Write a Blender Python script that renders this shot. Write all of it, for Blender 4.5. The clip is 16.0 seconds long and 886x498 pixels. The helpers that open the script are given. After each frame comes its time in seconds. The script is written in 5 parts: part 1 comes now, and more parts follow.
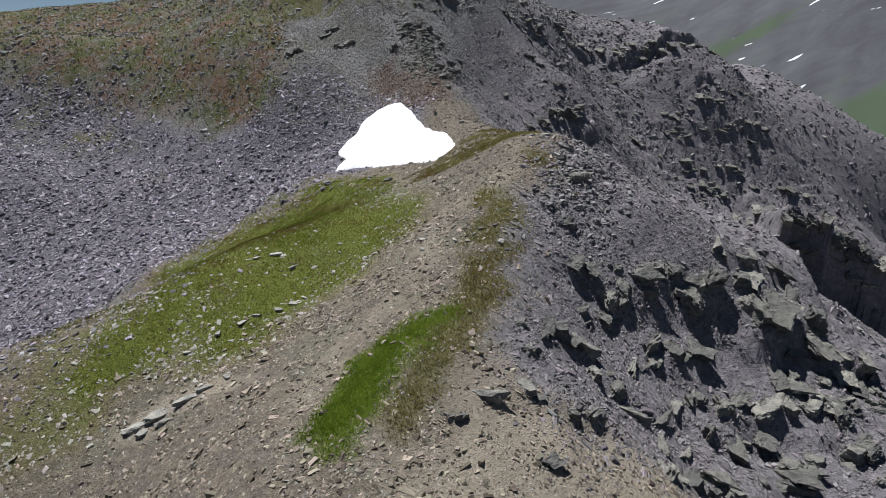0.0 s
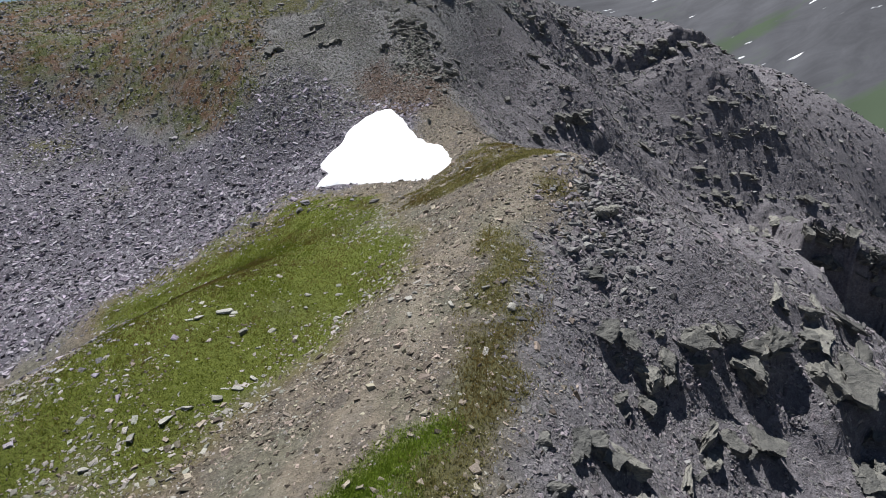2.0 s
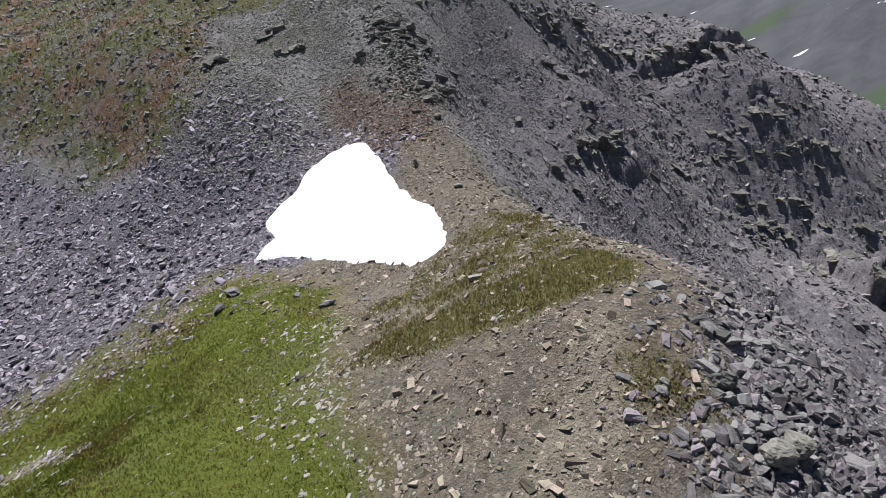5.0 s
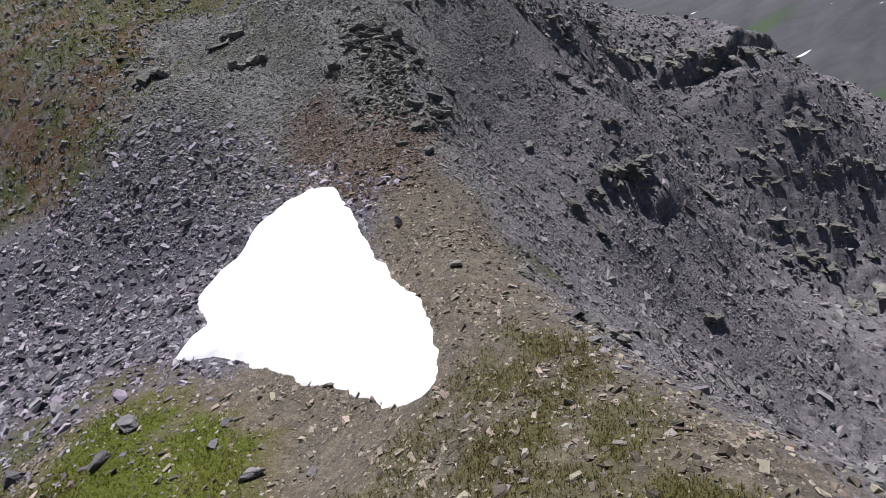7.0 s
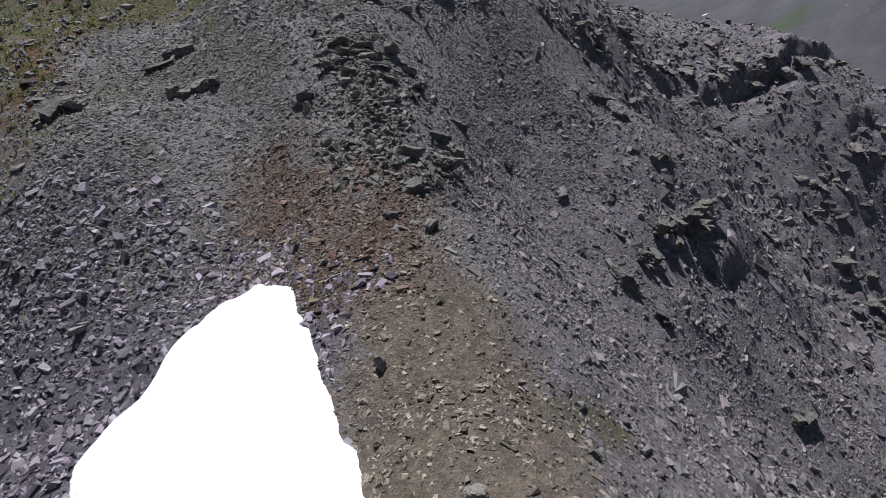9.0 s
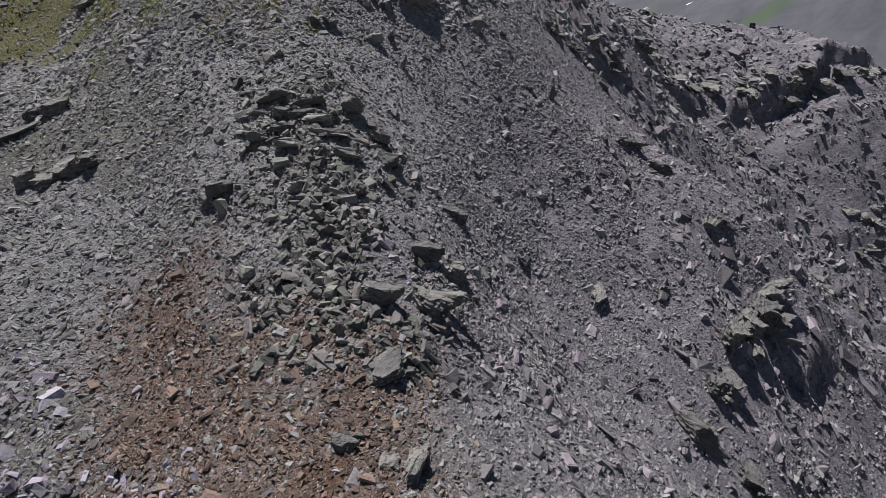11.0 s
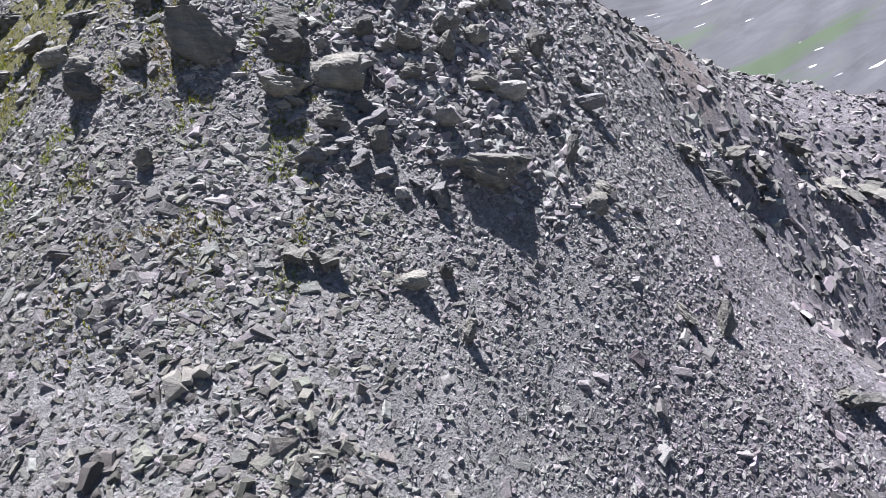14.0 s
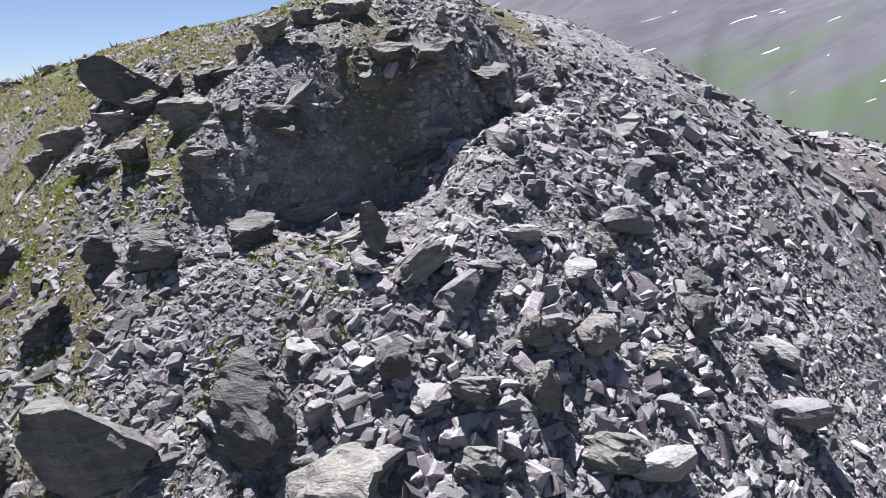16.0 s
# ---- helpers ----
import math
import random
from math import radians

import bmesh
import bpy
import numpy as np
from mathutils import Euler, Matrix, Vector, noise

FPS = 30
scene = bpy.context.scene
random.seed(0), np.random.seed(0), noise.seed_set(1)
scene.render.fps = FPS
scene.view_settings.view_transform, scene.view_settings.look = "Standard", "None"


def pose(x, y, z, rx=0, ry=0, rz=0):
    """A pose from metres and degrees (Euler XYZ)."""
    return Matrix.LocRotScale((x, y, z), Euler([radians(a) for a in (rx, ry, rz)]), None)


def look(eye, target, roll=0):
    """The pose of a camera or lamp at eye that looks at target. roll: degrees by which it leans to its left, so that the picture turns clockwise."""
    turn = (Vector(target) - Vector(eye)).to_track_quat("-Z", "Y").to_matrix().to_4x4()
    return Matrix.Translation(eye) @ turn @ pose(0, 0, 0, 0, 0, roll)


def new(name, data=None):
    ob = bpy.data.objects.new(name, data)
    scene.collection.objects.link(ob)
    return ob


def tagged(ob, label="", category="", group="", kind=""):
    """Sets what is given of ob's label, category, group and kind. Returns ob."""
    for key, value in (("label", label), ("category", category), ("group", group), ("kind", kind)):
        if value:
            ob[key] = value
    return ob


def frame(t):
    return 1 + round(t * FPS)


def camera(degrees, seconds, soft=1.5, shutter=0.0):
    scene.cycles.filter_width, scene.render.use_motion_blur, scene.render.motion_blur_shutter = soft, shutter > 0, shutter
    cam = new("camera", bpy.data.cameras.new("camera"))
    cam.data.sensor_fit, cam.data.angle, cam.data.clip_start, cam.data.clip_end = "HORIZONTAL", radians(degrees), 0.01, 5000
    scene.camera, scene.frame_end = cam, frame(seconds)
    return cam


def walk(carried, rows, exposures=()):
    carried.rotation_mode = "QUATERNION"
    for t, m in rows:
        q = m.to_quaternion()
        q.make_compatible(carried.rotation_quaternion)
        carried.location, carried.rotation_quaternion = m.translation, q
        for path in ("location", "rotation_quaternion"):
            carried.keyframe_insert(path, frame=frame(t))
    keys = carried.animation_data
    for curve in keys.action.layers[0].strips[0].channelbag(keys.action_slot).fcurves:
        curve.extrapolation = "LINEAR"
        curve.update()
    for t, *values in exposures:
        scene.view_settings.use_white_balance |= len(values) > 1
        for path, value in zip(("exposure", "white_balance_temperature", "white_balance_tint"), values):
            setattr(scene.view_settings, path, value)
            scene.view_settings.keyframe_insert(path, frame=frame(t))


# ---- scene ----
cam = camera(76.16, 16.0, soft=0.7)
# seconds, eye (metres), Euler angles (degrees)
PATH = [
    (0.0, 0.000, 0.000, 20.000, 72.00, -0.00, 0.00),
    (0.5, 0.023, 1.027, 20.055, 71.95, -0.04, -0.07),
    (1.0, 0.055, 2.189, 20.122, 71.85, -0.08, -0.13),
    (1.5, 0.084, 3.532, 20.197, 71.81, -0.12, -0.21),
    (2.0, 0.111, 5.043, 20.286, 71.77, -0.15, -0.29),
    (2.5, 0.132, 6.722, 20.396, 71.75, -0.17, -0.36),
    (3.0, 0.153, 8.516, 20.528, 71.73, -0.14, -0.44),
    (3.5, 0.187, 10.412, 20.687, 71.70, -0.12, -0.51),
    (4.0, 0.243, 12.397, 20.852, 71.57, 0.01, -0.44),
    (6.5, 0.656, 21.843, 21.702, 71.51, 0.30, -0.90),
    (7.0, 0.688, 23.713, 21.848, 71.57, 0.22, -0.87),
    (7.5, 0.715, 25.580, 22.018, 71.59, 0.19, -0.76),
    (8.0, 0.711, 27.509, 22.206, 71.60, 0.15, -0.60),
    (8.5, 0.740, 29.566, 22.437, 71.74, 0.13, -0.08),
    (11.0, 0.745, 39.662, 24.497, 70.99, 1.30, -1.93),
    (11.5, 0.716, 41.542, 25.026, 70.86, 1.63, -2.00),
    (12.0, 0.630, 43.371, 25.654, 70.65, 1.84, -1.98),
    (12.5, 0.516, 45.241, 26.292, 70.71, 1.89, -1.66),
    (13.0, 0.381, 47.133, 26.938, 71.10, 1.83, -0.93),
    (13.5, 0.226, 49.017, 27.635, 71.78, 1.56, 0.43),
    (14.0, 0.096, 50.804, 28.404, 72.21, 1.14, 2.39),
    (14.5, 0.035, 52.568, 29.316, 72.53, 1.01, 5.08),
    (15.0, 0.055, 54.310, 30.300, 72.56, 1.50, 8.26),
    (15.5, 0.074, 56.097, 31.344, 72.71, 2.57, 11.07),
    (16.0, -0.068, 57.885, 32.489, 73.34, 3.67, 12.08),
]
walk(cam, [(t, pose(x, y, z, rx, ry, rz)) for t, x, y, z, rx, ry, rz in PATH],
     exposures=[(0.0, 0.45, 6350, 10), (4.0, 0.62, 6400, 11), (6.5, 0.52, 6380, 14), (8.5, 0.3, 6300, 16), (11.0, 0.6, 6380, 16), (11.5, 0.85, 6380, 16), (13.0, 1.6, 6250, 15), (14.5, 1.7, 6180, 18), (15.5, 1.6, 6120, 19), (16.0, 1.6, 6220, 19)])

# ---------------------------------------------------------------- light
TO_SUN = Vector((-0.23, 0.33, 0.915)).normalized()
elevation = math.asin(TO_SUN.z)
world = bpy.data.worlds.new("world")
scene.world = world
world.use_nodes = True
wn = world.node_tree
sky = wn.nodes.new("ShaderNodeTexSky")
sky.sky_type = "NISHITA"
sky.sun_disc = False
sky.sun_elevation = elevation
sky.sun_rotation = math.atan2(TO_SUN.x, TO_SUN.y)
sky.altitude = 2800
sky.dust_density, sky.ozone_density = 2.5, 2.0
wn.links.new(sky.outputs["Color"], wn.nodes["Background"].inputs["Color"])
wn.nodes["Background"].inputs["Strength"].default_value = 0.036
sun = new("sun", bpy.data.lights.new("sun", "SUN"))
sun.data.energy, sun.data.angle, sun.data.color = 5.0, radians(0.53), (1.0, 0.98, 0.955)
sun.matrix_world = look(TO_SUN * 300, (0, 0, 0))


# ---------------------------------------------------------------- noise and plan helpers
def lattice(ix, iy, seed):
    h = (ix.astype(np.int64) * 374761393 + iy.astype(np.int64) * 668265263 + seed * 982451653) & 0x7FFFFFFF
    h = ((h ^ (h >> 13)) * 1274126177) & 0x7FFFFFFF
    return ((h ^ (h >> 16)) & 0xFFFFF) / 1048575.0


def grain(x, y, seed=0):
    """Smooth value noise, -1 to 1, cell size 1."""
    ix, iy = np.floor(x), np.floor(y)
    fx, fy = x - ix, y - iy
    fx, fy = fx * fx * fx * (fx * (6 * fx - 15) + 10), fy * fy * fy * (fy * (6 * fy - 15) + 10)
    a, b = lattice(ix, iy, seed), lattice(ix + 1, iy, seed)
    c, d = lattice(ix, iy + 1, seed), lattice(ix + 1, iy + 1, seed)
    return 2 * ((a * (1 - fx) + b * fx) * (1 - fy) + (c * (1 - fx) + d * fx) * fy) - 1


def fbm(x, y, seed=0, octaves=4):
    total, amp, norm = 0.0, 1.0, 0.0
    for k in range(octaves):
        total = total + amp * grain(x * 2 ** k + 17.3 * k, y * 2 ** k - 9.1 * k, seed + k)
        norm, amp = norm + amp, amp * 0.5
    return total / norm


def ease(a, b, v):
    t = np.clip((v - a) / (b - a), 0, 1)
    return t * t * (3 - 2 * t)


def depth_in(poly, x, y):
    """Signed distance to the rim of a polygon in plan, positive inside."""
    best, inside = np.full(x.shape, 1e9), np.zeros(x.shape, bool)
    n = len(poly)
    for k in range(n):
        (ax, ay), (bx, by) = poly[k], poly[(k + 1) % n]
        ex, ey = bx - ax, by - ay
        t = np.clip(((x - ax) * ex + (y - ay) * ey) / (ex * ex + ey * ey), 0, 1)
        best = np.minimum(best, np.hypot(x - ax - t * ex, y - ay - t * ey))
        if ay != by:
            inside ^= ((ay > y) != (by > y)) & (x < ex * (y - ay) / ey + ax)
    return np.where(inside, best, -best)


def zone(poly, x, y, soft=0.5, ragged=0.8, seed=0):
    d = depth_in(poly, x, y) + ragged * fbm(x / (1.2 + ragged), y / (1.2 + ragged), 40 + seed)
    return ease(-soft, soft, d)


# ---------------------------------------------------------------- the lie of the land
STATIONS = np.array([-12, 2, 10, 17, 24, 31, 38, 44, 50, 56, 62, 68, 76, 88, 110.0])
CREST_X = np.array([1, 1, 1, 1.2, 1.8, 2.3, 2.0, 0.8, -0.6, -1.2, -1.8, -3, -5, -8, -10.0])
CREST_Z = [8.5, 10.9, 12.3, 13.9, 15.6, 16.4, 16.7, 17.4, 19.9, 23.2, 27.4, 32.8, 34.5, 32.4, 24.5]
# heights of the two flanks at these distances from the crest, station by station
LEFT_AT = [-55, -38, -26, -17, -10, -5]
LEFT = [
    (1.9, 4.4, 6.3, 7.3, 7.9, 8.3), (0.5, 3.8, 6.1, 8.3, 9.6, 10.3), (-0.3, 3.5, 6.1, 8.7, 9.4, 12.1),
    (-0.5, 3.2, 6.3, 10.6, 12.0, 12.3), (0.0, 3.6, 4.7, 7.5, 12.7, 13.3), (1.7, 4.5, 6.4, 8.7, 11.8, 14.0),
    (4.4, 7.1, 8.1, 9.8, 13.0, 14.6), (7.7, 11.5, 10.6, 12.1, 14.1, 16.2), (11.4, 13.4, 13.0, 16.6, 19.4, 18.5),
    (15.7, 17.3, 18.1, 22.7, 22.3, 23.3), (19.8, 22.5, 22.9, 26.0, 26.1, 28.6), (23.0, 23.4, 24.9, 30.4, 31.6, 33.0),
    (25.7, 26.9, 27.5, 30.7, 33.7, 34.1), (24.2, 26.6, 28.3, 30.3, 31.3, 31.6), (16.6, 20.0, 22.1, 23.4, 24.1, 24.3),
]
RIGHT_AT = [5, 10, 17, 26, 38, 55, 85]
RIGHT_NEAR = [
    (5.7, 2.9, -1.2, -6.2), (7.9, 5.5, 2.0, -3.1), (9.7, 7.0, 3.7, -1.2),
    (10.9, 8.3, 6.7, -0.4), (15.5, 13.1, 8.2, -0.0), (15.6, 10.9, 6.8, 0.7),
    (13.4, 9.9, 5.2, 0.3), (14.0, 9.7, 4.3, 0.3), (15.9, 11.9, 6.6, 1.8),
    (18.8, 16.3, 11.2, 4.8), (24.5, 20.8, 17.1, 7.1), (29.4, 24.7, 17.8, 10.4),
    (33.9, 31.1, 26.1, 17.7), (30.0, 26.0, 28.3, 27.1), (22.2, 19.9, 10.2, 14.2),
]
RIGHT_FAR = [
    (-13.0, -23.0, -42.3), (-10.6, -22.2, -42.8), (-9.2, -21.5, -42.5),
    (-8.0, -20.1, -41.1), (-7.1, -18.4, -38.5), (-6.4, -16.4, -34.6),
    (-5.8, -14.4, -30.8), (-5.2, -13.1, -27.8), (-3.8, -11.9, -25.4),
    (0.7, -9.2, -22.4), (1.7, -7.3, -21.5), (3.2, -2.6, -14.3),
    (15.5, 6.3, -25.6), (25.5, 16.4, -4.8), (1.6, 15.8, 7.9),
]
ACROSS = np.array(LEFT_AT + [0] + RIGHT_AT, float)
HEIGHTS = np.array([(*a, b, *c, *d) for a, b, c, d in zip(LEFT, CREST_Z, RIGHT_NEAR, RIGHT_FAR)])


def spline_rows(knots, x):
    """Weights of the knots' values in a natural cubic spline at x."""
    n, h = len(knots), np.diff(knots)
    a, b = np.eye(n), np.zeros((n, n))
    for i in range(1, n - 1):
        a[i, i - 1:i + 2] = h[i - 1], 2 * (h[i - 1] + h[i]), h[i]
        b[i, i - 1:i + 2] = 6 / h[i - 1], -6 / h[i - 1] - 6 / h[i], 6 / h[i]
    m = np.linalg.solve(a, b)
    x = np.clip(x, knots[0], knots[-1])
    i = np.clip(np.searchsorted(knots, x) - 1, 0, n - 2)
    s = knots[i + 1] - knots[i]
    p = (knots[i + 1] - x) / s
    q = 1 - p
    e = np.eye(n)
    return p[:, None] * e[i] + q[:, None] * e[i + 1] + ((p ** 3 - p)[:, None] * m[i] + (q ** 3 - q)[:, None] * m[i + 1]) * (s ** 2 / 6)[:, None]


# hollows and swells of the crest round the snow: place, reach, height
SWELLS = [(0.3, 36, 2.6, -0.71), (-1.5, 40.5, 2.6, -0.71), (3.6, 26, 2.0, 0.51), (-1.6, 34, 2.2, -0.73), (-4, 37.5, 2.6, -0.35), (4, 41.5, 2.6, -0.36), (-7, 39, 3.0, -0.57),
          (2.2, 31.5, 2.2, -0.24), (-0.2, 31, 1.8, -0.3)]


def base_height(x, y):
    wy = spline_rows(STATIONS, y)
    u = x - wy @ CREST_X
    z = np.einsum("ij,ij->i", wy @ HEIGHTS, spline_rows(ACROSS, u))
    for a, b, reach, rise in SWELLS:
        z = z + rise * np.exp(-((x - a) ** 2 + (y - b) ** 2) / reach ** 2)
    out = np.hypot(np.maximum(np.maximum(-55 - u, u - 85), 0), np.maximum(np.maximum(-12 - y, y - 110), 0))
    return np.maximum(z - 0.5 * out, -260 + 0 * z) + 0.04 * np.minimum(out, 600) * fbm(x / 140, y / 140, 7)


# plan of the ground cover
RIM = [(9, 2), (8.5, 9), (6.7, 11.2), (4.4, 11.2), (2.7, 11.1), (1.6, 12.0), (1.2, 13.4), (1.9, 15.8), (3.2, 19.8), (4.6, 23.4), (6.4, 27), (6.3, 31), (4.8, 34), (4.2, 37),
       (3.4, 42), (2.2, 46), (0.9, 49), (0.2, 52), (2.0, 58), (6, 66), (12, 78), (24, 104), (70, 130), (130, 110), (130, -20), (9, -20)]
SCREE = [(-40, 14), (-22, 26), (-19, 30.2), (-17.0, 33.4), (-13.6, 35.4), (-10, 37.8), (-7.6, 38.8), (-5.5, 38.0), (-1.5, 41), (-0.8, 45), (-4, 47), (-8, 50), (-13.5, 50), (-17, 48),
         (-22, 50), (-32, 56), (-44, 58.5), (-70, 56), (-70, 10)]
HILL = [(-75, 58), (-44, 58.5), (-32.4, 55.9), (-27, 53.6), (-22, 50.3), (-18.2, 48.9), (-15.9, 49.3), (-13.3, 50), (-12.7, 53.7), (-13.5, 56), (-14.5, 62), (-14, 70), (-14, 84), (-75, 100)]
MEADOW = [(-12.5, 13.2), (-12.0, 15.5), (-10.8, 17.8), (-10.2, 21.0), (-10.8, 25.0), (-13.5, 28.5), (-16.4, 31.4), (-14.2, 32.8), (-11.6, 33.8), (-9.2, 35.2), (-8.2, 36.8), (-7.3, 37.4), (-5.4, 35.6), (-4.0, 33.8),
          (-2.6, 29.0), (-2.3, 26.0), (-1.5, 23.6), (-0.7, 22.2), (-0.7, 21.0), (-2.4, 20.5), (-4.6, 18.9), (-5.9, 16.9), (-7.8, 15.0), (-9.8, 13.8)]
LUSH = [(0.1, 14.5), (-0.4, 13.7), (-1.1, 12.0), (-1.8, 10.5), (-2.2, 9.7), (-3.0, 10.1), (-2.5, 11.4), (-2.3, 13.0), (-1.3, 14.0)]
BANK = [(-1.8, 28.2), (-0.4, 27.6), (0.9, 27.1), (2.0, 26.3), (3.0, 26.4), (4.2, 27.0), (4.8, 28.0), (4.5, 29.2), (3.7, 30.0), (2.8, 29.7), (2.2, 29.1), (1.2, 28.9), (0.4, 28.7), (-1.0, 28.9)]
STRIP = [(1.6, 22.2), (2.9, 21.4), (2.6, 19.4), (2.4, 18.4), (1.7, 15.8), (0.2, 12), (-0.9, 9.6), (-1.2, 11), (0.2, 15.0), (0.8, 17.1), (1.0, 19.7), (1.1, 21.0)]
HOLLOW = [(-8.9, 34.0), (-8.7, 36.6), (-7.6, 37.6), (-5.4, 36.5), (-3.4, 35.0), (-3.2, 32.0), (-3.6, 29.5), (-7.5, 32)]
TURF = [(-1.5, 29.6), (-1.4, 31.6), (0.7, 32.6), (2.3, 35.0), (3.6, 34.4), (3.6, 32.0), (4.0, 30.3), (2.8, 29.7), (1.2, 29.1)]
RUST = [(-6.6, 48.3), (-5.9, 49.6), (-5.6, 51.3), (-4.3, 52.0), (-1.8, 50.6), (-0.6, 48.8), (-0.1, 46.6), (-0.4, 44.8), (-2.3, 44.8), (-4.5, 46.6)]
RUST_BACK = [(6.0, 74.5), (7.0, 79), (9.5, 80), (10.5, 76), (8.5, 73)]
TOP_TURF = [(-18, 58.5), (-9.6, 60.2), (-7.6, 61.8), (-6.2, 63.6), (-5.6, 65.9), (-4.9, 67.3), (-4.0, 68.4), (-2.7, 69.7), (-0.8, 72), (-6, 78), (-18, 78)]
CAP = [(-20, 64.5), (-9, 65.2), (-7, 65.4), (-5.6, 65.6), (-4.6, 66.6), (-3.6, 67.7), (-2.4, 68.7), (-1.6, 70.5), (-4, 76), (-20, 76)]
# low cliffs: from x, to x, y at the first, y per x, drop
SCARPS = [(2.2, 9, 12.2, 0.05, 0.15), (2.6, 19, 14.3, 0.20, 0.4), (3.8, 24, 18.2, 0.17, 0.7), (9, 26, 22.6, 0.2, 0.5), (6.2, 13, 69.2, 0.55, 0.8), (12.5, 27.5, 75.9, 0.34, 1.3), (24.5, 38, 79.9, 0.42, 1.6),
          (18, 34, 66.0, 0.33, 0.55), (24, 50, 67.0, 0.1, 0.7), (26, 50, 73.2, 0.12, 0.6), (38, 58, 61.6, -0.2, 9.0), (10.5, 17, 55.2, 0.5, 1.3), (33, 44, 77.2, 0.5, 1.0)]
# ledges of the near flank: place, length, width, height; the ground is eaten away under their lips
FACING = (0.35, -0.94)
UPPER_LEDGES = [
    (5.1, 19.0, 1.1, 0.8, 0.5), (6.7, 19.0, 2.2, 1.2, 0.9), (8.5, 20.1, 2.1, 1.2, 1.2), (10.3, 20.3, 2.0, 1.4, 2.0), (5.2, 17.7, 1.1, 0.7, 0.6), (7.3, 18.0, 0.9, 0.8, 1.2),
    (8.4, 17.8, 2.1, 1.1, 0.9), (14.0, 20.4, 3.4, 2.2, 2.3), (15.3, 20.1, 1.8, 1.8, 2.0), (16.6, 20.0, 1.6, 1.2, 1.1), (14.3, 17.5, 2.1, 1.4, 1.3), (12.7, 21.7, 2.4, 1.6, 0.8),
    (12.4, 22.8, 1.5, 1.0, 0.6), (6.7, 19.9, 0.6, 0.5, 0.35), (12.9, 18.4, 1.4, 1.0, 0.9), (4.6, 20.9, 0.8, 0.5, 0.3), (14.6, 23.9, 1.8, 1.0, 0.7)]
LOWER_LEDGES = [
    (3.1, 14.8, 1.0, 0.7, 0.5), (4.0, 15.1, 1.2, 0.8, 0.8), (5.1, 14.6, 1.5, 1.0, 0.9), (1.6, 11.6, 1.4, 0.8, 0.55), (3.5, 12.2, 1.2, 0.7, 0.6), (2.5, 10.3, 0.5, 0.4, 0.3),
    (6.4, 14.4, 1.5, 0.9, 0.7), (6.8, 13.5, 1.3, 0.8, 0.8), (7.2, 12.8, 1.3, 0.9, 1.0), (11.1, 16.9, 2.8, 1.4, 1.2), (14.9, 16.4, 1.7, 1.2, 1.1), (11.5, 15.0, 2.0, 1.2, 1.1),
    (10.3, 15.8, 1.6, 1.0, 0.9), (2.3, 14.7, 0.7, 0.5, 0.35), (2.4, 13.6, 0.6, 0.5, 0.35), (9.1, 15.8, 0.9, 0.7, 0.8), (7.8, 16.1, 0.7, 0.6, 0.6), (6.5, 16.7, 0.8, 0.6, 0.4), (0.3, 10.5, 0.5, 0.4, 0.3)]
SNOW = [(-4.3, 46.0), (-3.2, 45.3), (-2.4, 43.6), (-1.6, 42.0), (-0.5, 39.4), (0.1, 38.0), (0.55, 37.0), (0.7, 35.7), (0.65, 34.4), (0.35, 34.0), (-0.1, 34.3), (-0.5, 34.7), (-0.9, 35.4), (-1.9, 36.2),
        (-2.9, 36.9), (-4.2, 38.1), (-6.1, 39.4), (-6.9, 39.7), (-7.6, 39.7), (-7.5, 40.3), (-7.0, 41.0), (-7.5, 41.7), (-7.9, 42.6), (-7.4, 43.2), (-6.7, 43.7), (-6.2, 44.8), (-5.6, 45.5)]
TAN = [(-1.4, 3), (-0.9, 9.4), (0.5, 11.6), (1.3, 13.2), (2.4, 12.6), (4.8, 12.3), (6.4, 11.6), (8, 9), (9, 2)]
SPOTS = [[(2.4, 41.6), (3.6, 41.2), (5.2, 42.8), (5.0, 43.6), (3.6, 43.0)], [(3.4, 24.7), (4.5, 24.6), (4.4, 24.0), (3.4, 23.9)]]
RILL = [(-15.6, 29.5), (-12.8, 29.7), (-11.4, 29.8), (-9.4, 29.2), (-9.2, 29.5), (-11.2, 30.3), (-12.8, 30.2), (-15.6, 30.1)]
PALE_ROCK = [(-8.7, 13.0), (-7.8, 13.9), (-6.2, 14.3), (-5.3, 13.9), (-7.0, 13.4), (-7.9, 12.7)]
MOSS = [(-33.4, 50.2), (-31, 50.6), (-29.0, 51.6), (-29.6, 52.6), (-32, 52.6), (-33.6, 51.6)]
MOSS_BELOW = [(-25.6, 45.0), (-23.6, 44.2), (-22.6, 45.6), (-24.0, 46.4)]
PATHWAY = [(-2.9, 8), (-3.1, 10.7), (-3.2, 12.3), (-2.3, 14.3), (-0.8, 17.5), (-0.2, 21.3), (0.9, 22.0), (1.9, 22.6), (3.0, 23.9), (3.6, 25.6)]


